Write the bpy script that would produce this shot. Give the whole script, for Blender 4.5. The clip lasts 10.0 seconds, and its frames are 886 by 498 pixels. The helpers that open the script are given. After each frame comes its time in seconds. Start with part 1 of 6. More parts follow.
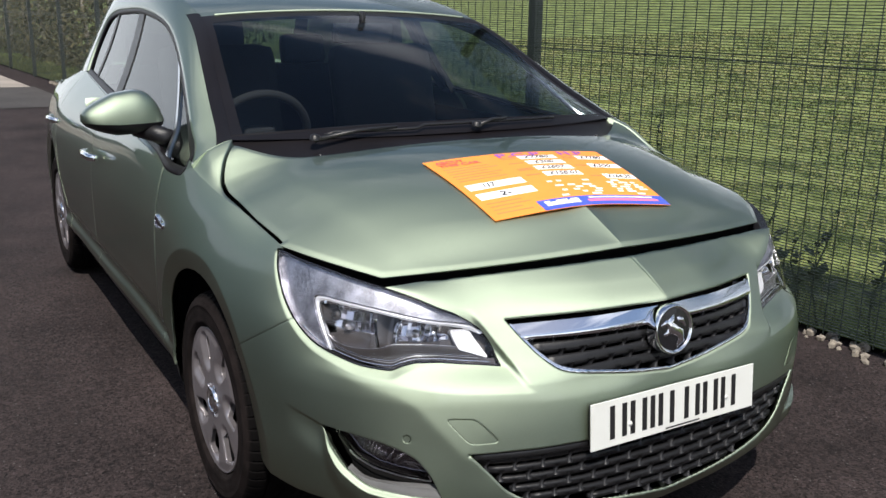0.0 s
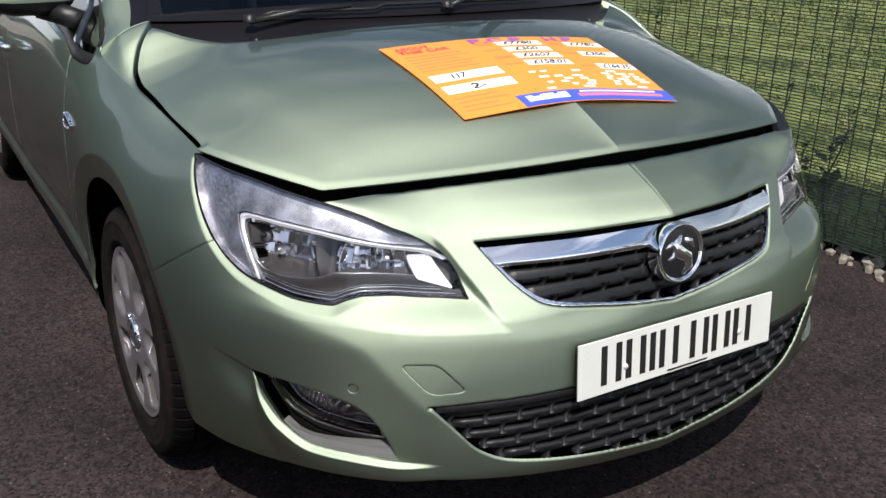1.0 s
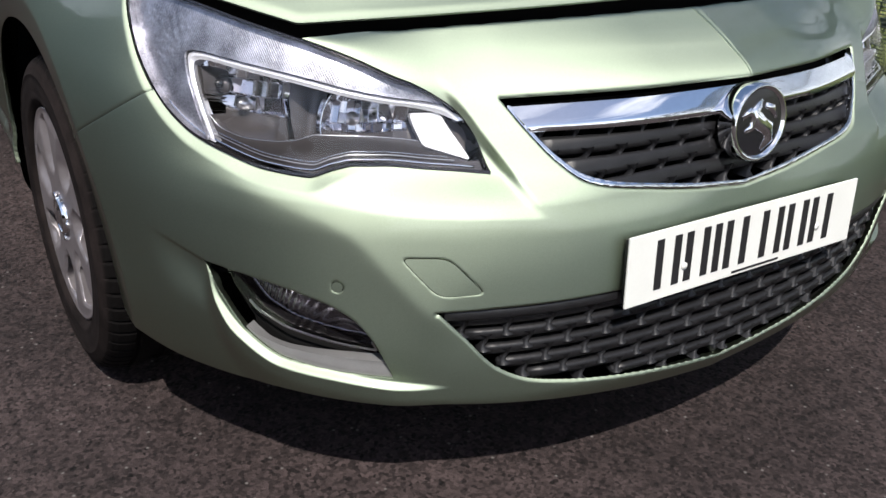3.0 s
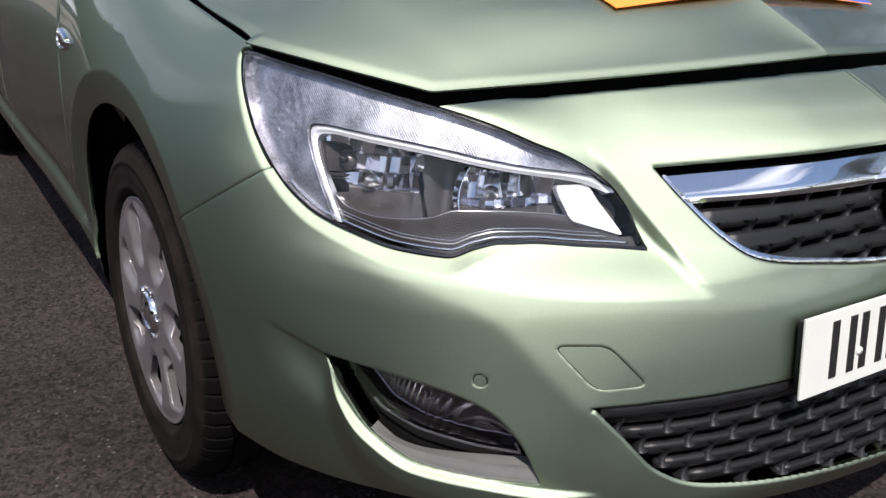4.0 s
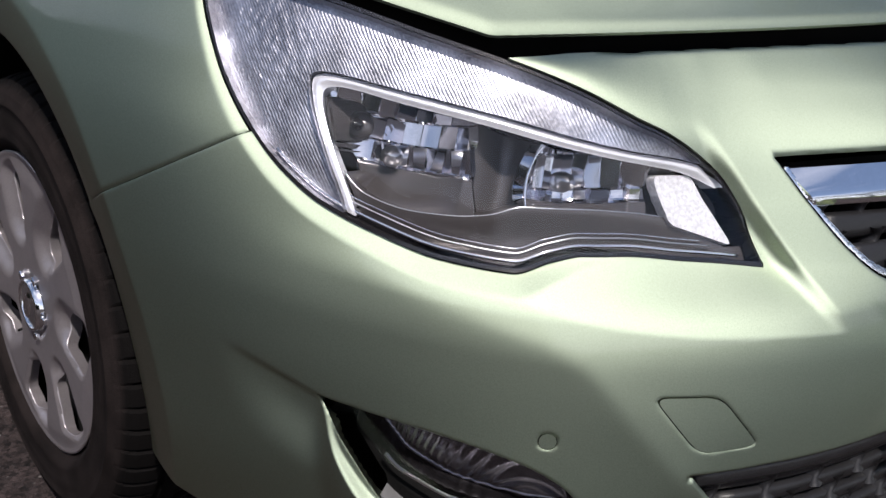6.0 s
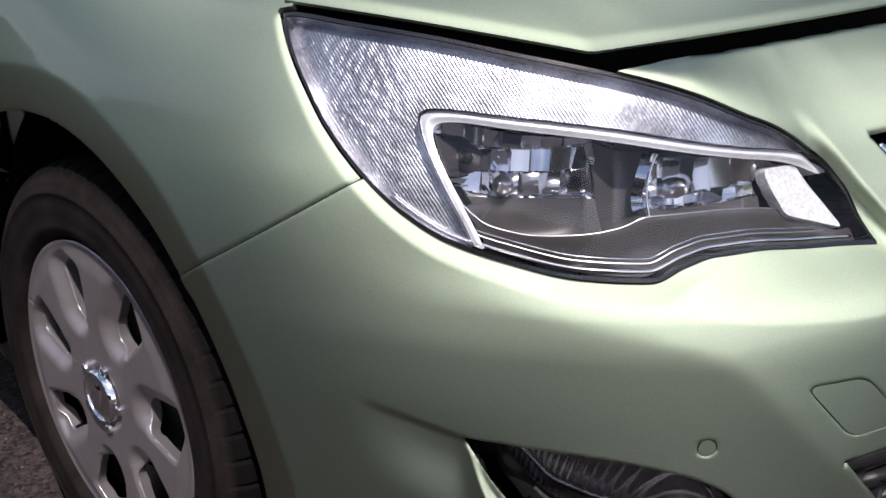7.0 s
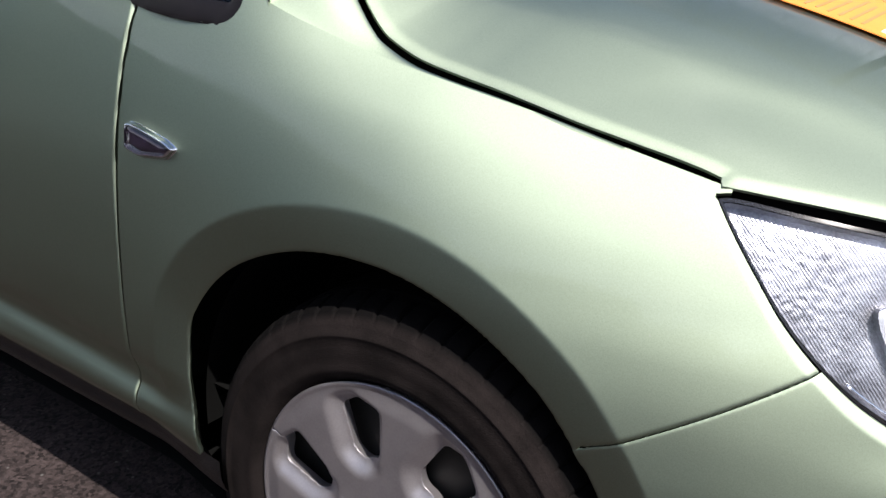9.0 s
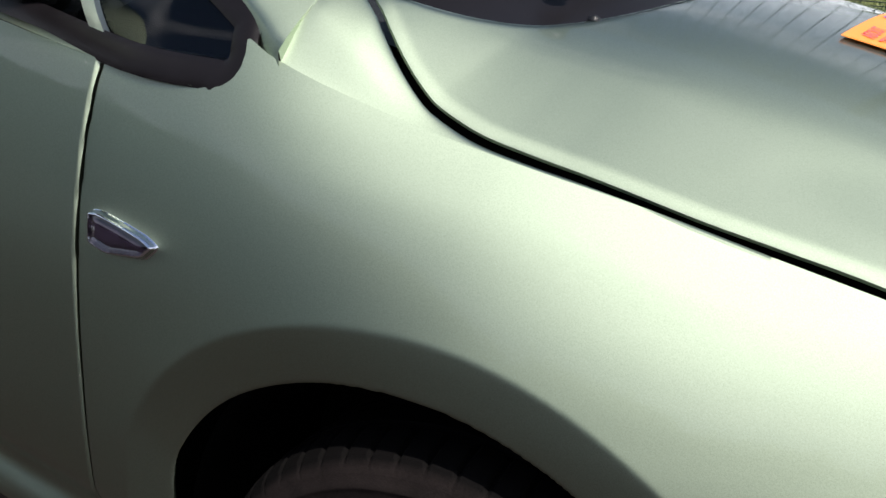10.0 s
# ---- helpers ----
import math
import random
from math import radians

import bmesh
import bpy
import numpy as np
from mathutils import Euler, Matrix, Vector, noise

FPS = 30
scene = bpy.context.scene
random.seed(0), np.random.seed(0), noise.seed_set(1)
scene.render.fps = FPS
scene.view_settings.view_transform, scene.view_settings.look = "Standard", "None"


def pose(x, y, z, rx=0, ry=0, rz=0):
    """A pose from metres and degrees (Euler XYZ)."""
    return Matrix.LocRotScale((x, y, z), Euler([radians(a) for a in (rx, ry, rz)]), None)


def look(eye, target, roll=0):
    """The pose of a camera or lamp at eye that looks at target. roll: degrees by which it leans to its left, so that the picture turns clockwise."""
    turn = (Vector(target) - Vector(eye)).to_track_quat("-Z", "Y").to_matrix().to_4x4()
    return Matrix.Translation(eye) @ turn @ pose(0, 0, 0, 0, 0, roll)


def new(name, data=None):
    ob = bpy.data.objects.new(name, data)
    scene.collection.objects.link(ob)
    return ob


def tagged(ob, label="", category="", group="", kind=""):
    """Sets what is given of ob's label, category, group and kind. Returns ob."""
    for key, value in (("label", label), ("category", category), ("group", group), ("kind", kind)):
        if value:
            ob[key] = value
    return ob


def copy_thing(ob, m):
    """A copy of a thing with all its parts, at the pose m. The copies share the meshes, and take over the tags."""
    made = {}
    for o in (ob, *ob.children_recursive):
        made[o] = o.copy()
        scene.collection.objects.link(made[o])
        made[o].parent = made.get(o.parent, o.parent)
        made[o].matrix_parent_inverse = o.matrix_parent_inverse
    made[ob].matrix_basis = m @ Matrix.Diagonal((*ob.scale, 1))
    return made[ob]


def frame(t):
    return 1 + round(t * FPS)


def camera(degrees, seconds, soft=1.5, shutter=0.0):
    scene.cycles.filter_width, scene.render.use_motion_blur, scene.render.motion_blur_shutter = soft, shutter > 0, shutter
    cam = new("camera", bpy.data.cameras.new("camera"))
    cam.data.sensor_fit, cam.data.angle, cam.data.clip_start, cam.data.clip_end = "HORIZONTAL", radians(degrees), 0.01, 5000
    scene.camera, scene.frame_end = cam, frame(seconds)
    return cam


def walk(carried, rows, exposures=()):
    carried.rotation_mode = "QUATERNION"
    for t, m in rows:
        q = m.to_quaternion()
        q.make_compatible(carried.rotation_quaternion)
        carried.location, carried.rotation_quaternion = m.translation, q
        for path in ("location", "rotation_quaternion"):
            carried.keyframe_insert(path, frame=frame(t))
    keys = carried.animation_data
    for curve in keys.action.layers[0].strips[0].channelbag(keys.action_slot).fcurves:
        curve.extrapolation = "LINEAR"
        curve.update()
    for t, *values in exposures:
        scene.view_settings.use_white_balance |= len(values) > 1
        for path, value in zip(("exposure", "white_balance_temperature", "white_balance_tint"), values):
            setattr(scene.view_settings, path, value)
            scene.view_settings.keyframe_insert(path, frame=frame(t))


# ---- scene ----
cam = camera(52.2, 10.0)
PATH = [
    (0, (-1.491, -1.327, 1.358), (-0.505, 0.336, 0.844), 0.9),
    (0.5, (-1.459, -1.189, 1.315), (-0.354, 0.379, 0.752), 1.6),
    (1, (-1.246, -1.027, 1.259), (-0.265, 0.563, 0.545), 1.2),
    (1.5, (-1.115, -0.908, 1.131), (-0.355, 0.767, 0.346), 0.5),
    (2, (-1.095, -0.821, 1.086), (-0.298, 0.783, 0.195), 1.5),
    (2.2, (-1.093, -0.793, 1.082), (-0.254, 0.769, 0.157), 1.9),
    (3.3, (-1.155, -0.677, 1.044), (-0.134, 0.799, 0.162), 3.4),
    (3.5, (-1.188, -0.649, 1.034), (-0.178, 0.867, 0.209), 2.9),
    (4, (-1.188, -0.539, 0.977), (-0.199, 1.054, 0.281), 1.3),
    (4.5, (-1.13, -0.378, 0.908), (-0.071, 1.192, 0.267), 2.1),
    (5, (-1.128, -0.27, 0.877), (-0.065, 1.268, 0.167), 2.6),
    (5.2, (-1.127, -0.246, 0.895), (-0.081, 1.267, 0.11), 3.2),
    (6.5, (-1.231, -0.103, 0.91), (0.133, 1.152, 0.158), 6.7),
    (7, (-1.283, -0.043, 0.886), (0.065, 1.256, 0.184), 0.2),
    (7.5, (-1.272, 0.03, 0.886), (0.051, 1.327, 0.131), -1.7),
    (8, (-1.327, 0.127, 0.912), (-0.009, 1.395, 0.102), -1.8),
    (8.5, (-1.466, 0.289, 0.952), (-0.012, 1.433, 0.192), 1.7),
    (9, (-1.574, 0.422, 1.042), (-0.028, 1.461, 0.313), 3.8),
    (9.5, (-1.494, 0.521, 1.057), (0.058, 1.57, 0.356), 3.8),
    (10, (-1.431, 0.648, 1.041), (0.188, 1.604, 0.36), 3.9),
]
EXPOSURE = .60
# the camera opens up a little on the way, and its white balance drifts
GAIN = [(0, .05, 10), (1, 0, 10.5), (1.5, -.13, 11), (2, .02, 11), (3.5, .27, 12), (4.2, .12, 13), (5, -.02, 14), (7, .08, 15), (7.5, .29, 15), (8, .36, 15), (8.5, .58, 13), (9, .46, 11), (10, .15, 10)]
walk(cam, [(t, look(eye, target, roll)) for t, eye, target, roll in PATH], [(t, EXPOSURE + e, 6500, tint) for t, e, tint in GAIN])

# ---- light ----
SUN_TO = Vector((.33, .62, -1.0)).normalized()      # the way the sunlight travels
sun = new("sun", bpy.data.lights.new("sun", "SUN"))
sun.data.energy, sun.data.angle, sun.data.color = 3.9, radians(.53), (1.0, .95, .88)
sun.rotation_mode = "QUATERNION"
sun.rotation_quaternion = SUN_TO.to_track_quat("-Z", "Y")
world = bpy.data.worlds.new("sky")
scene.world = world
world.use_nodes = True
wn, wl = world.node_tree.nodes, world.node_tree.links
sky = wn.new("ShaderNodeTexSky")
sky.sky_type, sky.sun_disc = "NISHITA", False
sky.sun_elevation = math.asin(-SUN_TO.z)
sky.sun_rotation = math.atan2(-SUN_TO.x, -SUN_TO.y)
back = wn["Background"]
back.inputs["Strength"].default_value = .080
coord = wn.new("ShaderNodeTexCoord")
stretch = wn.new("ShaderNodeMapping")
stretch.inputs["Scale"].default_value = (1.6, 1.6, 5.0)
cloud = wn.new("ShaderNodeTexNoise")
cloud.inputs["Scale"].default_value, cloud.inputs["Detail"].default_value, cloud.inputs["Roughness"].default_value = 1.5, 5, .5
ramp = wn.new("ShaderNodeValToRGB")
ramp.color_ramp.elements[0].position, ramp.color_ramp.elements[1].position = .52, .95
mixc = wn.new("ShaderNodeMixRGB")
mixc.inputs["Color2"].default_value = (17, 17, 17.5, 1)
wl.new(coord.outputs["Generated"], stretch.inputs["Vector"])
wl.new(stretch.outputs["Vector"], cloud.inputs["Vector"])
wl.new(cloud.outputs["Fac"], ramp.inputs["Fac"])
wl.new(ramp.outputs["Color"], mixc.inputs["Fac"])
wl.new(sky.outputs["Color"], mixc.inputs["Color1"])
# pale haze low over the horizon
split, low_sky, hazy = wn.new("ShaderNodeSeparateXYZ"), wn.new("ShaderNodeMapRange"), wn.new("ShaderNodeMixRGB")
low_sky.interpolation_type = "SMOOTHSTEP"
low_sky.inputs["From Min"].default_value, low_sky.inputs["From Max"].default_value = 0.0, .50
low_sky.inputs["To Min"].default_value, low_sky.inputs["To Max"].default_value = .85, 0.0
hazy.inputs["Color2"].default_value = (13, 13.6, 14.5, 1)
wl.new(coord.outputs["Generated"], split.inputs["Vector"])
wl.new(split.outputs["Z"], low_sky.inputs["Value"])
wl.new(low_sky.outputs["Result"], hazy.inputs["Fac"])
wl.new(mixc.outputs["Color"], hazy.inputs["Color1"])
wl.new(hazy.outputs["Color"], back.inputs["Color"])


# ---- materials ----
def material(name, color, rough=.5, metal=0.0, var=0.0, scale=20.0, bump=0.0, bump_scale=200.0, coat=0.0, spec=.5, dark=None, fine=0.0):
    """A principled surface whose colour varies between color and dark at one scale and in grain at another."""
    m = bpy.data.materials.new(name)
    m.use_nodes = True
    nt = m.node_tree
    b = nt.nodes["Principled BSDF"]
    b.inputs["Base Color"].default_value = (*color, 1)
    b.inputs["Roughness"].default_value, b.inputs["Metallic"].default_value = rough, metal
    b.inputs["Coat Weight"].default_value, b.inputs["Coat Roughness"].default_value = coat, .03
    b.inputs["Specular IOR Level"].default_value = spec
    tc = nt.nodes.new("ShaderNodeTexCoord")
    if var or dark:
        n1, n2 = nt.nodes.new("ShaderNodeTexNoise"), nt.nodes.new("ShaderNodeTexNoise")
        n1.inputs["Scale"].default_value, n1.inputs["Detail"].default_value = scale, 6
        n2.inputs["Scale"].default_value, n2.inputs["Detail"].default_value = scale * 14, 3
        add = nt.nodes.new("ShaderNodeMath")
        add.operation = "MULTIPLY_ADD"
        add.inputs[1].default_value = .45 + fine
        nt.links.new(n2.outputs["Fac"], add.inputs[0])
        nt.links.new(n1.outputs["Fac"], add.inputs[2])
        rp = nt.nodes.new("ShaderNodeValToRGB")
        lo = dark or tuple(c * (1 - var) for c in color)
        hi = tuple(min(1, c * (1 + var)) for c in color)
        rp.color_ramp.elements[0].color, rp.color_ramp.elements[1].color = (*lo, 1), (*hi, 1)
        rp.color_ramp.elements[0].position, rp.color_ramp.elements[1].position = .5, .95
        for n in (n1, n2):
            nt.links.new(tc.outputs["Object"], n.inputs["Vector"])
        nt.links.new(add.outputs[0], rp.inputs["Fac"])
        nt.links.new(rp.outputs["Color"], b.inputs["Base Color"])
    if bump:
        nb, bp = nt.nodes.new("ShaderNodeTexNoise"), nt.nodes.new("ShaderNodeBump")
        nb.inputs["Scale"].default_value, nb.inputs["Detail"].default_value = bump_scale, 4
        bp.inputs["Strength"].default_value, bp.inputs["Distance"].default_value = bump, .004
        nt.links.new(tc.outputs["Object"], nb.inputs["Vector"])
        nt.links.new(nb.outputs["Fac"], bp.inputs["Height"])
        nt.links.new(bp.outputs["Normal"], b.inputs["Normal"])
    return m


def gloss_weight(nt, at_front):
    """How much a clear surface mirrors: little when faced, all at a glance (Schlick), the same from both sides."""
    lw, pw, ma = nt.nodes.new("ShaderNodeLayerWeight"), nt.nodes.new("ShaderNodeMath"), nt.nodes.new("ShaderNodeMath")
    lw.inputs["Blend"].default_value = .5
    pw.operation, ma.operation = "POWER", "MULTIPLY_ADD"
    pw.inputs[1].default_value = 5.0
    ma.inputs[1].default_value, ma.inputs[2].default_value = 1 - at_front, at_front
    nt.links.new(lw.outputs["Facing"], pw.inputs[0])
    nt.links.new(pw.outputs[0], ma.inputs[0])
    return ma.outputs[0]


def paint_material():
    """Silver-green metallic car paint: flakes that flash towards the sun and go dark away from it, under a clear coat with light dust."""
    m = bpy.data.materials.new("green_metallic_paint")
    m.use_nodes = True
    nt = m.node_tree
    nt.nodes.remove(nt.nodes["Principled BSDF"])
    tc, fl, rp, dust, mr = (nt.nodes.new(k) for k in ("ShaderNodeTexCoord", "ShaderNodeTexVoronoi", "ShaderNodeValToRGB", "ShaderNodeTexNoise", "ShaderNodeMapRange"))
    flake, under, coat, mx, mx2 = (nt.nodes.new(k) for k in ("ShaderNodeBsdfGlossy", "ShaderNodeBsdfDiffuse", "ShaderNodeBsdfGlossy", "ShaderNodeMixShader", "ShaderNodeMixShader"))
    fr = gloss_weight(nt, .04)
    fl.inputs["Scale"].default_value = 1500
    dust.inputs["Scale"].default_value, dust.inputs["Detail"].default_value = 5, 8
    rp.color_ramp.elements[0].color, rp.color_ramp.elements[1].color = (*FLAKE_LO, 1), (*FLAKE_HI, 1)
    flake.distribution = "BECKMANN"
    flake.inputs["Roughness"].default_value = FLAKE_ROUGH
    mr.inputs["From Min"].default_value, mr.inputs["From Max"].default_value = .35, .75
    mr.inputs["To Min"].default_value, mr.inputs["To Max"].default_value = .01, .06
    mx2.inputs["Fac"].default_value = FLAKE_BODY
    for n in (fl, dust):
        nt.links.new(tc.outputs["Object"], n.inputs["Vector"])
    nt.links.new(fl.outputs["Color"], rp.inputs["Fac"])
    for n in (flake, under):
        nt.links.new(rp.outputs["Color"], n.inputs["Color"])
    nt.links.new(dust.outputs["Fac"], mr.inputs["Value"])
    nt.links.new(mr.outputs["Result"], coat.inputs["Roughness"])
    nt.links.new(flake.outputs["BSDF"], mx2.inputs[1])
    nt.links.new(under.outputs["BSDF"], mx2.inputs[2])
    nt.links.new(fr, mx.inputs["Fac"])
    nt.links.new(mx2.outputs["Shader"], mx.inputs[1])
    nt.links.new(coat.outputs["BSDF"], mx.inputs[2])
    # single specks of dust
    speck, sr, dull, mx3 = (nt.nodes.new(k) for k in ("ShaderNodeTexVoronoi", "ShaderNodeMapRange", "ShaderNodeBsdfDiffuse", "ShaderNodeMixShader"))
    speck.inputs["Scale"].default_value = 16
    sr.inputs["From Min"].default_value, sr.inputs["From Max"].default_value, sr.inputs["To Max"].default_value = .020, .012, .7
    dull.inputs["Color"].default_value = (.42, .42, .38, 1)
    nt.links.new(tc.outputs["Object"], speck.inputs["Vector"])
    nt.links.new(speck.outputs["Distance"], sr.inputs["Value"])
    nt.links.new(sr.outputs["Result"], mx3.inputs["Fac"])
    nt.links.new(mx.outputs["Shader"], mx3.inputs[1])
    nt.links.new(dull.outputs["BSDF"], mx3.inputs[2])
    nt.links.new(mx3.outputs["Shader"], nt.nodes["Material Output"].inputs["Surface"])
    return m


FLAKE_LO, FLAKE_HI, FLAKE_ROUGH, FLAKE_BODY = (.312, .369, .276), (.392, .462, .348), .655, .02
def glass_material(name, tint, rough=0.0, at_front=.05):
    m = bpy.data.materials.new(name)
    m.use_nodes = True
    nt = m.node_tree
    nt.nodes.remove(nt.nodes["Principled BSDF"])
    t, g, mx = (nt.nodes.new(k) for k in ("ShaderNodeBsdfTransparent", "ShaderNodeBsdfGlossy", "ShaderNodeMixShader"))
    t.inputs["Color"].default_value, g.inputs["Roughness"].default_value = (*tint, 1), rough
    nt.links.new(gloss_weight(nt, at_front), mx.inputs["Fac"])
    nt.links.new(t.outputs["BSDF"], mx.inputs[1])
    nt.links.new(g.outputs["BSDF"], mx.inputs[2])
    nt.links.new(mx.outputs["Shader"], nt.nodes["Material Output"].inputs["Surface"])
    return m


PAINT = paint_material()
BLACK = material("black_moulded_plastic", (.009, .009, .010), .38, spec=.40, bump=.15, bump_scale=900, var=.2, scale=30)
# near black for underbody parts and for sheets standing in for shade in gaps
GAP = material("black_underbody_and_shade", (.003, .003, .003), .9, spec=.1)
GLOSSBLACK = material("gloss_black_trim", (.012, .012, .014), .16, var=.2, scale=12)
CHROME = material("chrome", (.86, .87, .90), .05, 1.0, var=.04, scale=9)
SATIN = material("satin_silver", (.62, .63, .66), .28, 1.0, var=.08, scale=18)
def ribbed_material():
    """Silvered plastic with fine slanting ribs moulded into it."""
    m = material("ribbed_reflector", (.42, .42, .46), .40, 1.0, var=.5, scale=24)
    nt = m.node_tree
    wave, mp, bp = nt.nodes.new("ShaderNodeTexWave"), nt.nodes.new("ShaderNodeMapping"), nt.nodes.new("ShaderNodeBump")
    cell, mix = nt.nodes.new("ShaderNodeTexVoronoi"), nt.nodes.new("ShaderNodeMath")
    cell.inputs["Scale"].default_value = 75
    mix.operation = "MULTIPLY_ADD"
    mix.inputs[1].default_value = 1.1
    mp.inputs["Rotation"].default_value = (radians(20), radians(32), radians(50))
    wave.inputs["Scale"].default_value, wave.inputs["Distortion"].default_value = 112, 2.4
    bp.inputs["Strength"].default_value, bp.inputs["Distance"].default_value = .34, .0006
    nt.links.new(nt.nodes["Texture Coordinate"].outputs["Object"], mp.inputs["Vector"])
    nt.links.new(mp.outputs["Vector"], wave.inputs["Vector"])
    nt.links.new(nt.nodes["Texture Coordinate"].outputs["Object"], cell.inputs["Vector"])
    nt.links.new(cell.outputs["Distance"], mix.inputs[0])
    nt.links.new(wave.outputs["Fac"], mix.inputs[2])
    nt.links.new(mix.outputs[0], bp.inputs["Height"])
    nt.links.new(bp.outputs["Normal"], nt.nodes["Principled BSDF"].inputs["Normal"])
    return m


RIBBED = ribbed_material()
REFLECTOR = material("lamp_reflector", (.62, .62, .66), .09, 1.0, var=.10, scale=40)
BRIGHT = material("bright_light_guide", (.80, .81, .86), .26, .5, var=.05, scale=30)
BEZEL = material("dark_grey_lamp_bezel", (.085, .079, .081), .28, .5, var=.06, scale=6)
LENS = glass_material("clear_polycarbonate", (.97, .97, .98), .0, .04)
GLASS = glass_material("window_glass", (.70, .78, .78), .0, .035)
TINTED = glass_material("tinted_window_glass", (.33, .39, .38), .0, .04)
def rubber_material():
    """Tyre rubber: brown road dust on the sidewall, the tread blackened to hold the arch's shade (the wheel turns about
    x).
    """
    m = material("tyre_rubber", (.0125, .0096, .0092), .85, dark=(.0062, .0048, .0046), spec=.08, var=.4, scale=22, bump=.2, bump_scale=500)
    nt = m.node_tree
    sep, far, mr, mix = (nt.nodes.new("ShaderNode" + k) for k in ("SeparateXYZ", "CombineXYZ", "MapRange", "MixRGB"))
    ln = nt.nodes.new("ShaderNodeVectorMath")
    ln.operation = "LENGTH"
    # past the shoulder the wheel arch's shade is put into the colour
    mr.inputs["From Min"].default_value, mr.inputs["From Max"].default_value = .280, .287
    nt.links.new(nt.nodes["Texture Coordinate"].outputs["Object"], sep.inputs["Vector"])
    for axis in "YZ":
        nt.links.new(sep.outputs[axis], far.inputs[axis])
    nt.links.new(far.outputs["Vector"], ln.inputs[0])
    nt.links.new(ln.outputs["Value"], mr.inputs["Value"])
    nt.links.new(mr.outputs["Result"], mix.inputs["Fac"])
    nt.links.new(nt.nodes["Color Ramp"].outputs["Color"], mix.inputs["Color1"])
    mix.inputs["Color2"].default_value = (.0028, .0024, .0024, 1)
    nt.links.new(mix.outputs["Color"], nt.nodes["Principled BSDF"].inputs["Base Color"])
    return m


RUBBER = rubber_material()
COVER = material("silver_wheel_cover_paint", (.34, .315, .33), .38, .75, var=.10, scale=26, fine=.2)
SEAT = material("dark_seat_fabric", (.008, .008, .010), .9, var=.3, scale=60, bump=.4, bump_scale=600)
PLATE = material("white_plate_plastic", (.60, .61, .58), .35, var=.03, scale=15)
SEALBLACK = material("black_window_rubber", (.006, .005, .006), .42, spec=.16, var=.2, scale=30)
FRIT = material("black_glass_border", (.006, .005, .006), .45, spec=.2, var=.2, scale=10)
INK = material("black_ink", (.012, .012, .013), .45)


# ---- mesh helpers ----
def part(name, bm, mat, parent=None, label="", sm=True):
    """Links a bmesh as one object under a thing or a part."""
    me = bpy.data.meshes.new(name)
    bm.to_mesh(me)
    bm.free()
    return linked(name, me, mat, parent, label, sm)


def linked(name, me, mat, parent=None, label="", sm=True):
    if mat is not None and not me.materials:
        me.materials.append(mat)
    if sm:
        me.polygons.foreach_set("use_smooth", [True] * len(me.polygons))
    ob = new(name, me)
    if parent is not None:
        ob.parent = parent
    if label:
        ob["label"] = label
    return ob


def raw(name, verts, faces, mat, parent=None, label="", sm=True):
    me = bpy.data.meshes.new(name)
    me.from_pydata([tuple(map(float, v)) for v in verts], [], [tuple(int(i) for i in f) for f in faces])
    me.validate()
    return linked(name, me, mat, parent, label, sm)


def thing(name, label, category, group="", kind=""):
    return tagged(new(name), label, category, group, kind)


def box(bm, size, m=None, bevel=0.0):
    r = bmesh.ops.create_cube(bm, size=1.0)
    vs = r["verts"]
    bmesh.ops.scale(bm, vec=size, verts=vs)
    if bevel:
        es = list({e for v in vs for e in v.link_edges})
        out = bmesh.ops.bevel(bm, geom=es, offset=bevel, segments=2, affect="EDGES", profile=.6)
        vs = list({v for f in out["faces"] for v in f.verts} | {v for v in vs if v.is_valid})
    if m is not None:
        bmesh.ops.transform(bm, matrix=m, verts=vs)
    return vs


def box_part(name, size, at, mat, parent=None, label="", bevel=.004, turn=(0, 0, 0)):
    bm = bmesh.new()
    box(bm, size, None, bevel)
    bmesh.ops.transform(bm, matrix=pose(*at, *turn), verts=bm.verts)
    return part(name, bm, mat, parent, label)


def grid_mesh(p, mask=None):
    """Quads over a grid of points, and the outward normals of the grid."""
    n, m = p.shape[:2]
    idx = np.arange(n * m).reshape(n, m)
    f = np.stack([idx[:-1, :-1], idx[:-1, 1:], idx[1:, 1:], idx[1:, :-1]], -1).reshape(-1, 4)
    return p.reshape(-1, 3), f


def grid_normals(p):
    n = np.cross(np.gradient(p, axis=1), np.gradient(p, axis=0))
    return n / np.maximum(np.linalg.norm(n, axis=-1, keepdims=True), 1e-12)


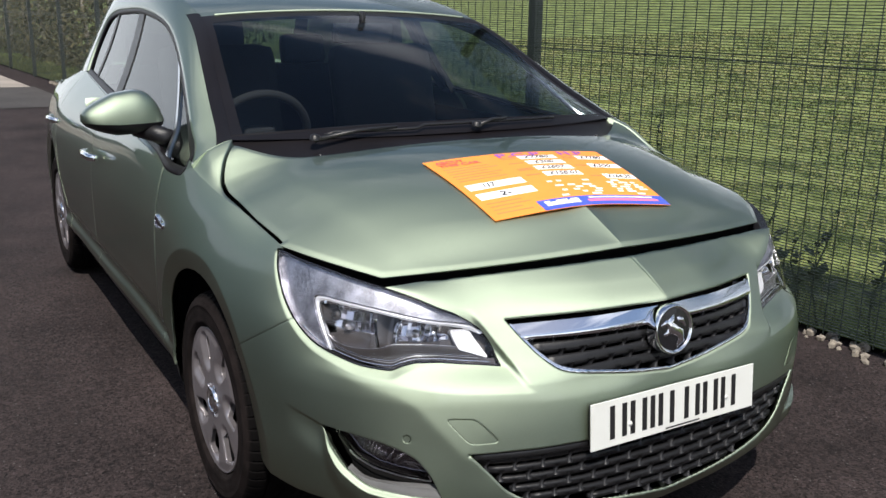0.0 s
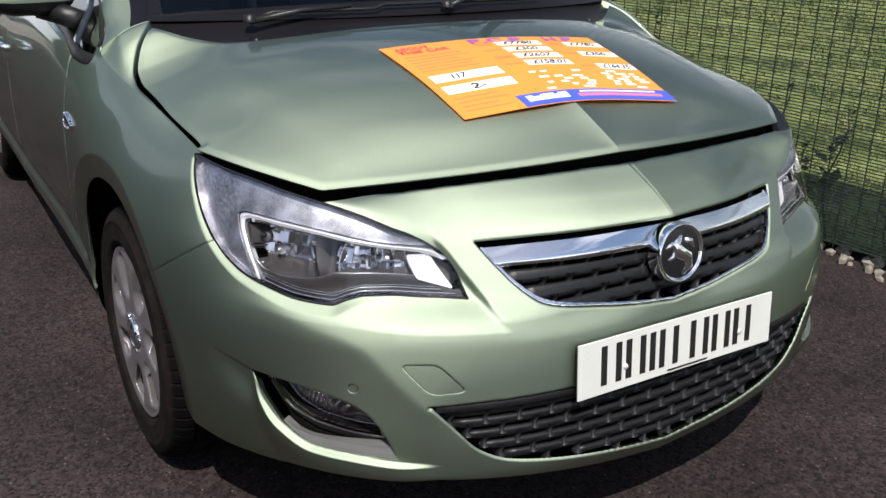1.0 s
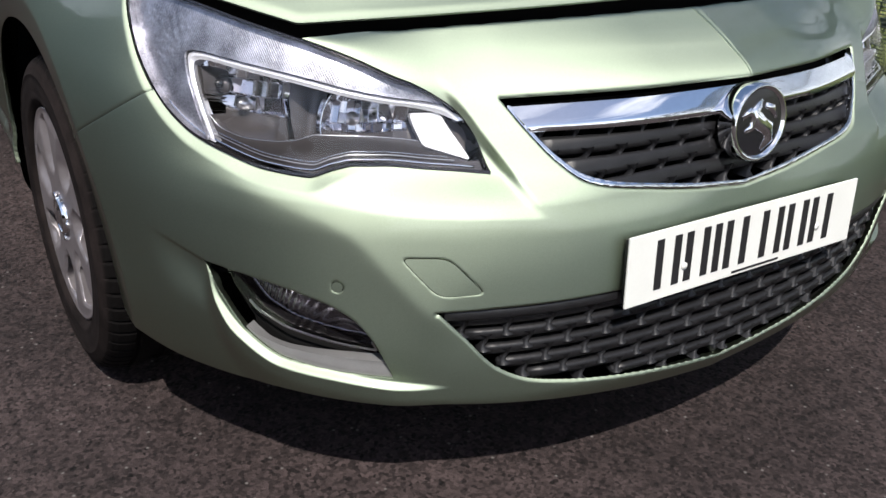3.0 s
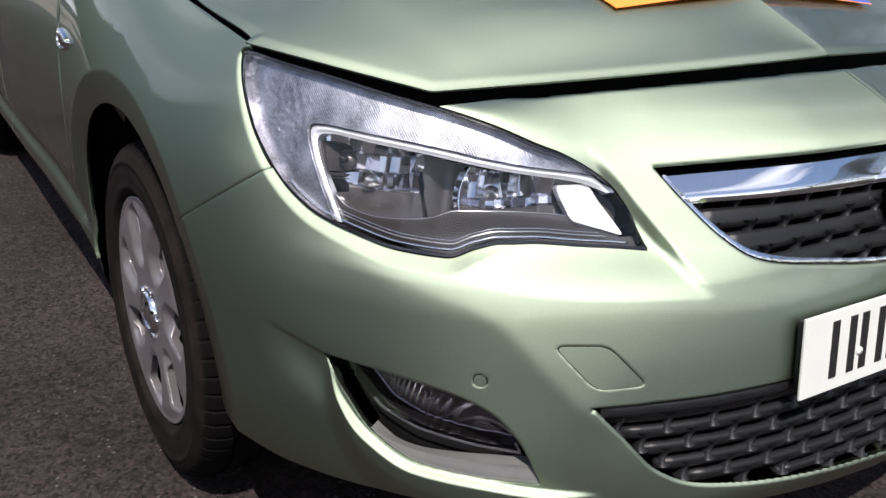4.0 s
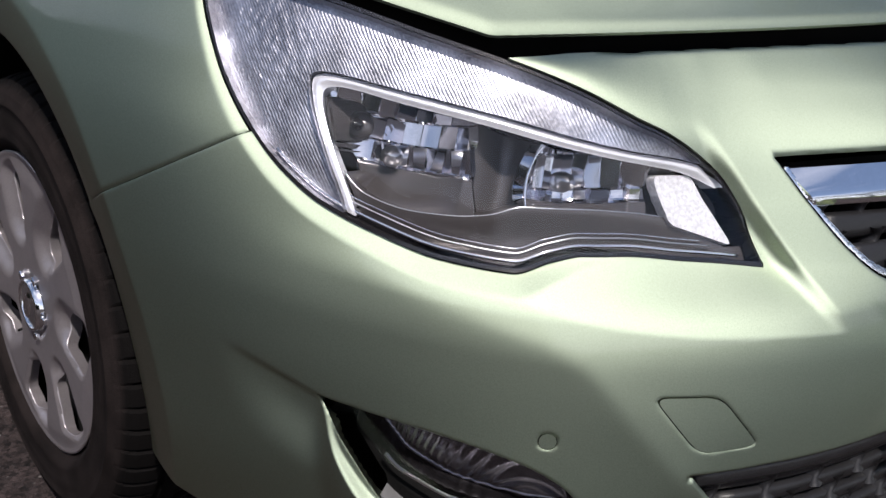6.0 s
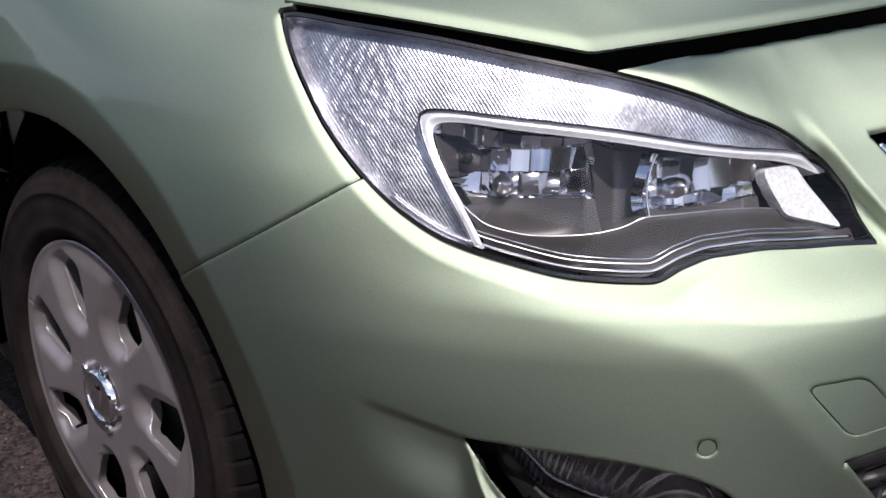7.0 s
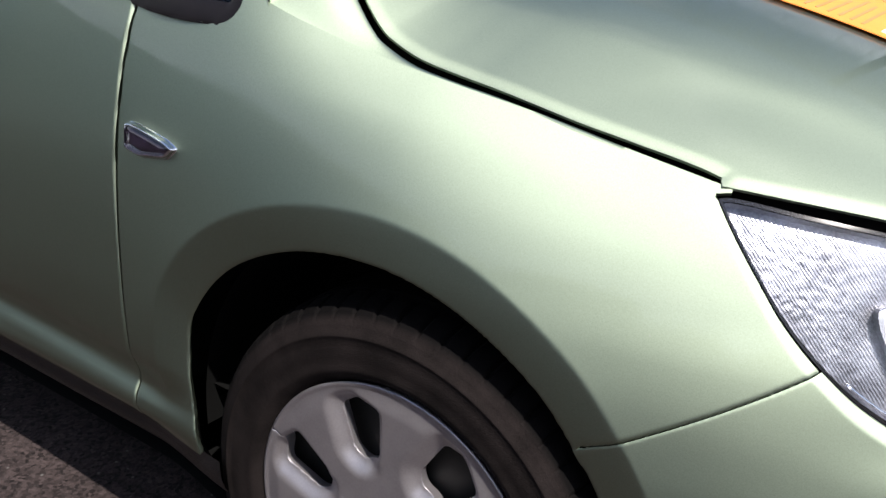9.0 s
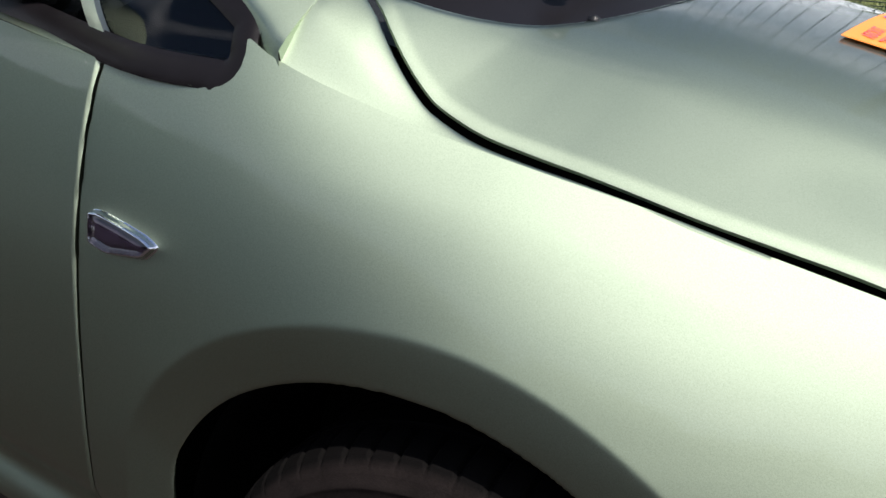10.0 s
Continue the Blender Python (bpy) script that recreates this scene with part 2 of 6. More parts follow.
def clipped(p, keep, depth=.012, weld=False):
    """The part of a grid surface where keep > 0, cut along its zero line, with an inward return of the given depth on every edge."""
    n, m = p.shape[:2]
    nor = grid_normals(p)
    verts, norms, faces, at = [], [], [], {}

    def node(a, b=None):
        key = (a, b) if b is None or a < b else (b, a)
        if key not in at:
            if b is None:
                v, w = p[a], nor[a]
            else:
                (a1, b1) = key
                u = keep[a1] / (keep[a1] - keep[b1])
                v, w = p[a1] * (1 - u) + p[b1] * u, nor[a1] * (1 - u) + nor[b1] * u
            at[key] = len(verts)
            verts.append(v)
            norms.append(w)
        return at[key]

    pos = keep > 0
    full = pos[:-1, :-1] & pos[:-1, 1:] & pos[1:, 1:] & pos[1:, :-1]
    some = pos[:-1, :-1] | pos[:-1, 1:] | pos[1:, 1:] | pos[1:, :-1]
    for i, j in np.argwhere(some):
        ring = [(i, j), (i, j + 1), (i + 1, j + 1), (i + 1, j)]
        if full[i, j]:
            faces.append([node(c) for c in ring])
            continue
        poly = []
        for k in range(4):
            a, b = ring[k], ring[(k + 1) % 4]
            if pos[a]:
                poly.append(node(a))
            if pos[a] != pos[b]:
                poly.append(node(a, b))
        if len(poly) > 2:
            faces.append(poly)
    verts, norms = np.array(verts), np.array(norms)
    if depth:
        seen = {}
        for f in faces:
            for a, b in zip(f, f[1:] + f[:1]):
                seen[(a, b)] = True
        rim = [(a, b) for a, b in seen if (b, a) not in seen]
        base, more, extra = len(verts), [], {}
        for a in {i for e in rim for i in e}:
            extra[a] = base + len(more)
            more += [verts[a] + (norms[a] * -.0015 if weld else 0), verts[a] - norms[a] * depth]
        verts = np.concatenate([verts, np.array(more)]) if more else verts
        faces = faces + [(extra[b], extra[a], extra[a] + 1, extra[b] + 1) for a, b in rim]
        if weld:
            faces += [(b, a, extra[a], extra[b]) for a, b in rim]
    return verts, faces


def flip(verts, faces):
    """The mirror image on the car's other side."""
    v = np.array(verts, float) * (-1, 1, 1)
    return v, [tuple(reversed(f)) for f in faces]


def joined(*pieces):
    vs, fs, k = [], [], 0
    for v, f in pieces:
        vs.append(np.asarray(v, float))
        fs += [tuple(i + k for i in q) for q in f]
        k += len(v)
    return np.concatenate(vs), fs


def lathe(profile, steps=64, axis="x"):
    """Turns (along, radius) pairs round the x axis."""
    prof = np.array(profile)
    a = np.linspace(0, 2 * np.pi, steps, endpoint=False)
    p = np.stack([np.repeat(prof[:, :1], steps, 1), prof[:, 1:] * np.cos(a), prof[:, 1:] * np.sin(a)], -1)
    k, vs = len(prof), p.reshape(-1, 3)
    fs = [(i * steps + j, i * steps + (j + 1) % steps, (i + 1) * steps + (j + 1) % steps, (i + 1) * steps + j) for i in range(k - 1) for j in range(steps)]
    return vs, fs


def tube(points, radius, sides=8, closed=False):
    pts = np.array(points, float)
    n = len(pts)
    tan = np.gradient(pts, axis=0)
    if closed:
        tan = np.roll(pts, -1, 0) - np.roll(pts, 1, 0)
    tan /= np.linalg.norm(tan, axis=1, keepdims=True)
    ref = np.array([0, 0, 1.0]) if abs(tan[:, 2]).max() < .95 else np.array([1.0, 0, 0])
    u = np.cross(tan, ref)
    u /= np.linalg.norm(u, axis=1, keepdims=True)
    w = np.cross(u, tan)
    r = np.broadcast_to(np.asarray(radius, float), (n,))
    a = np.linspace(0, 2 * np.pi, sides, endpoint=False)
    vs = (pts[:, None] + r[:, None, None] * (np.cos(a)[None, :, None] * u[:, None] + np.sin(a)[None, :, None] * w[:, None])).reshape(-1, 3)
    span = n if closed else n - 1
    fs = [(i * sides + j, i * sides + (j + 1) % sides, ((i + 1) % n) * sides + (j + 1) % sides, ((i + 1) % n) * sides + j) for i in range(span) for j in range(sides)]
    if not closed:
        fs += [tuple(range(sides))[::-1], tuple((n - 1) * sides + j for j in range(sides))]
    return vs, fs


def inside(poly, x, y):
    """Signed distance to a closed outline, positive inside."""
    q = np.array(poly, float)
    x, y = np.broadcast_arrays(np.asarray(x, float), np.asarray(y, float))
    best, odd = np.full(x.shape, 1e9), np.zeros(x.shape, bool)
    for (ax, ay), (bx, by) in zip(q, np.roll(q, -1, 0)):
        ex, ey = bx - ax, by - ay
        u = np.clip(((x - ax) * ex + (y - ay) * ey) / (ex * ex + ey * ey + 1e-15), 0, 1)
        best = np.minimum(best, np.hypot(x - ax - u * ex, y - ay - u * ey))
        if ey:
            odd ^= ((ay > y) != (by > y)) & (x < ax + (y - ay) * ex / ey)
    return np.where(odd, best, -best)


def rounded(poly, r, steps=5):
    """An outline with its corners rounded."""
    q, out = np.array(poly, float), []
    for a, b, c in zip(np.roll(q, 1, 0), q, np.roll(q, -1, 0)):
        d1, d2 = a - b, c - b
        k = min(r, .45 * np.linalg.norm(d1), .45 * np.linalg.norm(d2))
        p0, p2 = b + d1 / np.linalg.norm(d1) * k, b + d2 / np.linalg.norm(d2) * k
        for u in np.linspace(0, 1, steps):
            out.append((1 - u) ** 2 * p0 + 2 * u * (1 - u) * b + u * u * p2)
    return np.array(out)
# ---- body shape ----
def pchip(xs, ys, x):
    """Monotone cubic through (xs, ys), held flat outside. ys may carry trailing axes."""
    xs, ys, x = np.asarray(xs, float), np.asarray(ys, float), np.asarray(x, float)
    h = np.diff(xs)
    dl = np.diff(ys) / h
    m = np.zeros_like(ys)
    m[0], m[-1] = dl[0], dl[-1]
    same = dl[1:] * dl[:-1] > 0
    w1, w2 = 2 * h[1:] + h[:-1], h[1:] + 2 * h[:-1]
    with np.errstate(divide="ignore", invalid="ignore"):
        mid = (w1 + w2) / (w1 / dl[:-1] + w2 / dl[1:])
    m[1:-1] = np.where(same, mid, 0)
    x = np.clip(x, xs[0], xs[-1])
    i = np.clip(np.searchsorted(xs, x, side="right") - 1, 0, len(h) - 1)
    u = (x - xs[i]) / h[i]
    return ((1 + 2 * u) * (1 - u) ** 2 * ys[i] + u * (1 - u) ** 2 * h[i] * m[i]
            + u * u * (3 - 2 * u) * ys[i + 1] + u * u * (u - 1) * h[i] * m[i + 1])


def smooth(a, b, x):
    u = np.clip((np.asarray(x, float) - a) / (b - a), 0, 1)
    return u * u * (3 - 2 * u)


# Plan of the car's right half, widest outline, from the nose round to the tail.
PLAN_X = [0, .15, .30, .45, .56, .65, .73, .79, .84, .870, .886, .892, .892, .892, .894, .892, .886, .865, .80, .60, 0]
PLAN_Y = [.085, .092, .111, .152, .205, .275, .375, .480, .60, .74, .90, 1.10, 1.35, 1.80, 2.40, 3.00, 3.50, 3.85, 4.17, 4.33, 4.40]
ARC = np.r_[0, np.cumsum(np.hypot(np.diff(PLAN_X), np.diff(PLAN_Y)))]


def spline(xs, ys):
    """Natural cubic spline; returns a function giving value and slope."""
    xs, ys = np.asarray(xs, float), np.asarray(ys, float)
    h, n = np.diff(xs), len(xs)
    a, b = np.zeros((n, n)), np.zeros(n)
    a[0, 0] = a[-1, -1] = 1
    for i in range(1, n - 1):
        a[i, i - 1:i + 2] = h[i - 1], 2 * (h[i - 1] + h[i]), h[i]
        b[i] = 6 * ((ys[i + 1] - ys[i]) / h[i] - (ys[i] - ys[i - 1]) / h[i - 1])
    m = np.linalg.solve(a, b)

    def at(x):
        x = np.clip(np.asarray(x, float), xs[0], xs[-1])
        i = np.clip(np.searchsorted(xs, x, side="right") - 1, 0, n - 2)
        p, q = xs[i + 1] - x, x - xs[i]
        v = (m[i] * p**3 + m[i + 1] * q**3) / (6 * h[i]) + (ys[i] / h[i] - m[i] * h[i] / 6) * p + (ys[i + 1] / h[i] - m[i + 1] * h[i] / 6) * q
        d = (-m[i] * p**2 + m[i + 1] * q**2) / (2 * h[i]) - (ys[i] / h[i] - m[i] * h[i] / 6) + (ys[i + 1] / h[i] - m[i + 1] * h[i] / 6)
        return v, d
    return at


plan_x, plan_y = spline(ARC, PLAN_X), spline(ARC, PLAN_Y)

# How far the skin lies inside the outline, by height, at stations round the plan.
LEVELS = [.14, .20, .27, .36, .45, .52, .56, .60, .65, .70, .74, .78, .82, .86, .90, .94, .98]
STATIONS = {
    0: [.075, .030, .006, .012, .022, .032, .040, .052, .060, .072, .130, .215, .30, .38, .46, .54, .62],
    1: [.075, .030, .006, .008, .014, .024, .040, .052, .066, .083, .138, .222, .30, .38, .46, .54, .62],
    3: [.075, .030, .006, 0, .002, .008, .018, .058, .090, .122, .165, .225, .29, .36, .43, .50, .57],
    5: [.075, .030, .006, 0, .002, .006, .014, .040, .058, .080, .100, .128, .18, .24, .30, .36, .42],
    7: [.075, .030, .006, 0, 0, .003, .008, .016, .027, .045, .060, .078, .11, .15, .20, .25, .30],
    9: [.08, .030, .008, 0, 0, 0, .001, .004, .012, .026, .042, .066, .10, .15, .20, .25, .30],
    10.4: [.06, .020, .004, 0, 0, 0, 0, .001, .004, .012, .022, .036, .056, .090, .135, .18, .23],
    11.3: [.05, .020, .004, 0, 0, 0, 0, 0, .002, .005, .010, .018, .030, .047, .068, .092, .120],
    12: [.05, .020, 0, .007, .002, 0, 0, 0, .001, .003, .007, .013, .021, .032, .047, .070, .098],
    14: [.05, .020, 0, .007, .002, 0, 0, 0, .001, .003, .006, .011, .018, .029, .046, .070, .100],
    17: [.06, .03, .01, 0, 0, 0, 0, .002, .004, .008, .012, .018, .028, .042, .06, .085, .115],
    20: [.08, .04, .01, 0, 0, .01, .02, .03, .04, .05, .06, .07, .08, .09, .10, .115, .13],
}
STATION_S = [float(np.interp(k, range(len(ARC)), ARC)) for k in STATIONS]
STATION_D = np.array(list(STATIONS.values()))
STATION_D = np.concatenate([STATION_D, STATION_D[:, -1:] + 2.3 * (STATION_D[:, -1:] - STATION_D[:, -2:-1])], 1)
LEVELS = LEVELS + [1.06]


# the crease that turns the bumper's front face into its corner, and the line where the ledge under the lamp begins
CREASE = [(.93, .590), (.902, .582), (.828, .568), (.744, .552), (.69, .540), (.655, .525), (.634, .508), (.582, .452), (.536, .406), (.48, .36)]
ledge_z = lambda s: pchip([.30, .384, .448, .55, .62, .672, .70, .76], [.543, .546, .550, .5535, .5575, .563, .568, .580], s)
under_lamp = lambda s: pchip([.452, .50, .548, .62, .66, .69, .726, .79], [.594, .598, .601, .606, .606, .601, .591, .593], s)


def line_distance(line, x, y):
    """Distance to a chain of points, and how far along it the nearest place lies."""
    best, along_at, run = np.full(np.shape(x), 1e9), np.zeros(np.shape(x)), 0.0
    for (ax, ay), (bx, by) in zip(line[:-1], line[1:]):
        ex, ey = bx - ax, by - ay
        ln = math.hypot(ex, ey)
        u = np.clip(((x - ax) * ex + (y - ay) * ey) / ln ** 2, 0, 1)
        dd = np.hypot(x - ax - u * ex, y - ay - u * ey)
        along_at = np.where(dd < best, run + u * ln, along_at)
        best = np.minimum(best, dd)
        run += ln
    return best, along_at / run


def arch_radius(y, z):
    """The front wheel arch is not quite round: wider behind the wheel, tucked in at its rear foot."""
    a = np.degrees(np.arctan2(z - .335, y - .974))
    a = np.where(a < -90, a + 360, a)
    return pchip([-30, -6, 20, 33, 47, 67, 83, 94, 106, 118, 130, 140, 152, 167, 180, 200], [.270, .283, .323, .345, .348, .342, .335, .331, .326, .322, .320, .316, .314, .319, .332, .342], a)


def inset(s, z):
    s, z = np.broadcast_arrays(np.asarray(s, float), np.asarray(z, float))
    cols = np.stack([pchip(LEVELS, row, z) for row in STATION_D])
    i = np.clip(np.searchsorted(STATION_S, s, side="right") - 1, 0, len(STATION_S) - 2)
    st = np.asarray(STATION_S)
    h = np.diff(st)
    pick = lambda k: np.take_along_axis(cols, np.clip(k, 0, len(st) - 1)[None], 0)[0]
    p0, p1, p2, p3 = pick(i - 1), pick(i), pick(i + 1), pick(i + 2)
    h0, h1, h2 = h[np.clip(i - 1, 0, len(h) - 1)], h[i], h[np.clip(i + 1, 0, len(h) - 1)]
    u = np.clip((s - st[i]) / h1, 0, 1)
    m1 = np.where(i > 0, ((p2 - p1) / h1 * h0 + (p1 - p0) / h0 * h1) / (h0 + h1), 0) * h1
    m2 = np.where(i < len(h) - 1, ((p3 - p2) / h2 * h1 + (p2 - p1) / h1 * h2) / (h1 + h2), 0) * h1
    d = (1 + 2 * u) * (1 - u) ** 2 * p1 + u * (1 - u) ** 2 * m1 + u * u * (3 - 2 * u) * p2 + u * u * (u - 1) * m2
    # the gill beside the headlamp: the lamp and the ledge below it lie deeper than the nose
    g = (s - .376) * .747 - (z - .546) * .665
    zc = ledge_z(s)
    ramp = np.clip((z - zc) / np.maximum(under_lamp(s) - zc, .01), 0, 1)
    d = d + .017 * ramp * smooth(-.003, .017, g) * (1 - smooth(.52, .76, s)) * (1 - smooth(.655, .72, z))
    # the crease at the bumper's corner
    off, run = line_distance(CREASE, s, z)
    d = d - .0050 * np.exp(-(np.sqrt(off ** 2 + .009 ** 2) - .009) / .045) * smooth(.02, .30, run) * (1 - smooth(.82, 1, run))
    # towards the bonnet slot the nose beside the lamp lies flatter
    over_lamp = np.interp(s, [.45, .50, .526, .58, .61, .68, .72, .77, .81], [.66, .672, .686, .711, .721, .744, .7525, .760, .767])
    slot_z = np.interp(s, [.4, .5, .6, .7, .768], [.7722, .7692, .7664, .7634, .7612])
    rise = np.clip((z - over_lamp) / np.maximum(slot_z - over_lamp, .004), 0, 1)
    d = d + pchip([0, .4, .5, .55, .60, .65, .70, .735, .762, .79], [0, 0, .012, .0246, .037, .044, .042, .026, .008, 0], s) * rise ** 2
    # crease down the middle of the nose
    d = d - .012 * np.exp(-s / .08) * smooth(.665, .72, z)
    # flared lips round the wheel arches
    y = plan_y(s)[0]
    for cy, r in ((.974, arch_radius(y, z)), (3.632, .350)):
        t = np.clip(1 - (np.hypot(y - cy, z - .335) - r) / .057, 0, 1.4)
        swell = .006 * np.exp(-np.maximum(np.hypot(y - cy, z - .335) - r - .057, 0) / .06)
        d = d + (.015 * t * t / (t + .04) - swell) * np.where(y > cy, smooth(.33, .46, z), 1)
    # along the doors: a crease low down, the sill flaring out below it and then turning under
    flank = smooth(1.20, 1.42, y) * (1 - smooth(3.2, 3.4, y))
    fold = .376 + .012 * smooth(1.3, 1.8, y)
    d = d + flank * (.010 * smooth(fold + .05, fold + .004, z) * smooth(fold - .030, fold - .004, z) + .03 * smooth(.338, .29, z))
    # the ledge below the fog lamp and the overhang above its outer tip
    low = pchip([.50, .60, .668, .752, .818, .86, .886, .92], [.288, .297, .304, .310, .342, .386, .436, .470], s) - z
    band = smooth(.50, .60, s) * (1 - smooth(.83, .90, s))
    d = d - .012 * band * smooth(-.003, .005, low) * (1 - smooth(.02, .10, low))
    over = pchip([.86, .886, .95, 1.04], [.437, .442, .458, .482], s) - z
    d = d + .0065 * smooth(.86, .89, s) * (1 - smooth(.91, 1.0, s)) * smooth(-.002, .010, over) * (1 - smooth(.02, .09, over))
    return d


def skin(s, z):
    """A point of the right-hand body skin (x < 0) at arc s and height z."""
    (x, dx), (y, dy) = plan_x(s), plan_y(s)
    n = np.hypot(dx, dy)
    d = inset(s, z)
    return np.stack([-(x - dy / n * d), y + dx / n * d, np.broadcast_to(z, np.shape(x)) + 0 * x], -1)



FOLD_X = [.49, .535, .586, .611, .635, .67]


def bonnet_z(x, y):
    """The bonnet's height over the plan, with a faint crease along the middle."""
    x = np.abs(np.asarray(x, float))
    z0 = pchip([.20, .30, .415, .474, .65, .813, .95, 1.1, 1.35], [.735, .794, .836, .858, .915, .953, .976, .989, 1.005], y)
    k = pchip([.2, .42, .54, .66, .72, .80, .93, .98, 1.02, 1.054, 1.072, 1.10, 1.127, 1.151, 1.18, 1.21, 1.27, 1.35], [.19, .19, .183, .178, .179, .176, .172, .165, .154, .139, .126, .102, .074, .051, .035, .025, .020, .020], y)
    # the flat middle turns down along a soft fold towards each side
    past = x - pchip([.30, .45, .7, .9, 1.05, 1.3], FOLD_X, y)
    past = .5 * (past + np.sqrt(past ** 2 + .022 ** 2))
    mid = x - past
    z = z0 - k * (.55 * mid ** 2 + .9 * mid ** 4 + (1.1 * mid + 3.6 * mid ** 3 + .457) * past)
    return z + .012 * np.exp(-x / .06) * (1 - smooth(.55, .95, y))


SEAM_S = [1.10, 1.222, 1.36, 1.46, 1.51, 1.536, 1.566, 1.592, 1.63]
SEAM_Z = [.806, .825, .849, .871, .885, .901, .931, .966, 1.00]


def sheet(s0, s1, z0, z1, ds, dz):
    """A grid of the right-hand skin with its arcs and heights."""
    s, z = np.meshgrid(np.linspace(s0, s1, max(2, round((s1 - s0) / ds) + 1)), np.linspace(z0, z1, max(2, round((z1 - z0) / dz) + 1)), indexing="ij")
    return s, z, skin(s, z)


def sunk(p, depth):
    return p - grid_normals(p) * np.asarray(depth)[..., None]


def arch_gap(p, cy, r=.350):
    """Positive outside a wheel arch; the rear foot of the arch tucks in."""
    return np.hypot(p[..., 1] - cy, p[..., 2] - .335) - r


def front_arch(p):
    return arch_gap(p, ARCH, arch_radius(p[..., 1], p[..., 2]))


FRONT, REAR, ARCH = .962, 3.632, .974      # wheel centres, and the front arch's own centre
lamp_lo = lambda s: pchip([.452, .50, .548, .62, .66, .69, .726, .79, .86, .91, .95, .99, 1.034, 1.06, 1.09, 1.115], [.594, .598, .601, .606, .606, .601, .591, .593, .604, .617, .637, .666, .706, .736, .770, .799], s)
lamp_hi = lambda s: pchip([.452, .478, .50, .526, .58, .61, .68, .76, .854, .95, 1.03, 1.10, 1.115], [.597, .643, .6675, .684, .708, .717, .739, .757, .773, .788, .796, .801, .799], s)


def lamp_in(s, z):
    return np.minimum(np.minimum(z - lamp_lo(s), lamp_hi(s) - z) * .75, np.minimum(s - .4515, 1.116 - s))


def grille_in(s, z):
    lo = pchip([0, .11, .19, .27, .31, .352, .392, .432], [.538, .549, .560, .573, .584, .610, .646, .686], s)
    hi = pchip([0, .12, .24, .36, .432], [.702, .699, .695, .690, .687], s)
    return np.minimum(np.minimum(z - lo, hi - z), .432 - s)


def low_in(s, z):
    lo = pchip([0, .05, .19, .32, .385, .44, .49, .53], [.234, .239, .256, .275, .289, .318, .371, .414], s)
    return np.minimum(np.minimum(z - lo, .417 - z), .534 - s)


def fog_in(s, z):
    lo = pchip([.592, .668, .75, .812, .85, .888], [.305, .308, .315, .345, .388, .438], s)
    hi = pchip([.592, .622, .654, .702, .768, .82, .888], [.310, .368, .402, .422, .434, .438, .441], s)
    return np.minimum(np.minimum(z - lo, hi - z), np.minimum(s - .592, .889 - s))


LAMP_S = np.linspace(.4515, 1.116, 120)
LAMP_RING = np.concatenate([np.stack([LAMP_S, lamp_lo(LAMP_S)], -1), np.stack([LAMP_S, lamp_hi(LAMP_S)], -1)[::-1]])


def rolled(p, keep, r):
    """Panel edges are rolled over, not cut sharp: sinks the surface near its edge."""
    u = r - np.clip(keep, 0, r)
    return sunk(p, r - np.sqrt(np.maximum(r * r - u * u, 0)))


def lamp_flange(p, s, z):
    """The panel round the headlamp leans in towards the lens, in a band that is wider below it."""
    near = (s > .43) & (s < 1.16) & (z > .53)
    out = np.full(s.shape, 1.0)
    out[near] = -inside(LAMP_RING, s[near], z[near])
    wide = pchip([.70, .80, .90, 1.0, 1.06, 1.12], [.020, .019, .016, .012, .009, .006], s) * smooth(.60, .72, s)
    deep = np.maximum(wide, 1e-5) * .40
    u = np.clip(1 - np.maximum(out, 0) / np.maximum(wide, 1e-5), 0, 1)
    below = z < lamp_hi(s) - .004
    zc = ledge_z(s)
    g = (s - .376) * .747 - (z - .546) * .665
    ledge = np.clip((z - zc) / np.maximum(under_lamp(s) - zc, .01), 0, 1) * smooth(-.003, .012, g) * (1 - smooth(.60, .74, s)) * (1 - smooth(.600, .66, z))
    return sunk(p, np.where(below, deep * (np.sqrt(u * u + .01) - .1) / .905, 0) + .003 * ledge)


WASHER = rounded([(.588, .500), (.520, .499), (.465, .443), (.532, .441)], .016)


# ---- the car ----
car = thing("car", "silver-green metallic five-door hatchback car parked on dark asphalt", "car")


def mirrored(name, vf, mat, parent=None, label=""):
    """The same part on the car's right and left; returns both."""
    return raw(name, *vf, mat, parent or car, label), raw(name, *flip(*vf), mat, parent or car, label)


# front bumper and nose, one moulding across the car
S, Z, P = sheet(0, 1.30, .15, .80, .0024, .0021)
top = np.interp(S, [0, .1, .2, .3, .4, .5, .6, .7, .775, .78, .985, .992, 1.194, 1.3], [.7795, .7777, .7753, .7724, .7694, .7668, .7642, .7612, .7588, .70, .70, .6660, .5460, .48])
bot = pchip([0, .13, .30, .47, .62, .74, .85, .96, 1.06, 1.15, 1.3], [.200, .212, .232, .248, .258, .260, .247, .243, .258, .28, .29], S)
keep = np.minimum.reduce([top - Z, Z - bot, -lamp_in(S, Z), -grille_in(S, Z), -low_in(S, Z), -fog_in(S, Z), front_arch(P), -inside(WASHER, S, Z), np.hypot(S - .672, Z - .447) - .0088])
seam = np.minimum.reduce([np.where(S > .98, top - Z, 1), -inside(WASHER, S, Z), np.hypot(S - .672, Z - .447) - .0088])
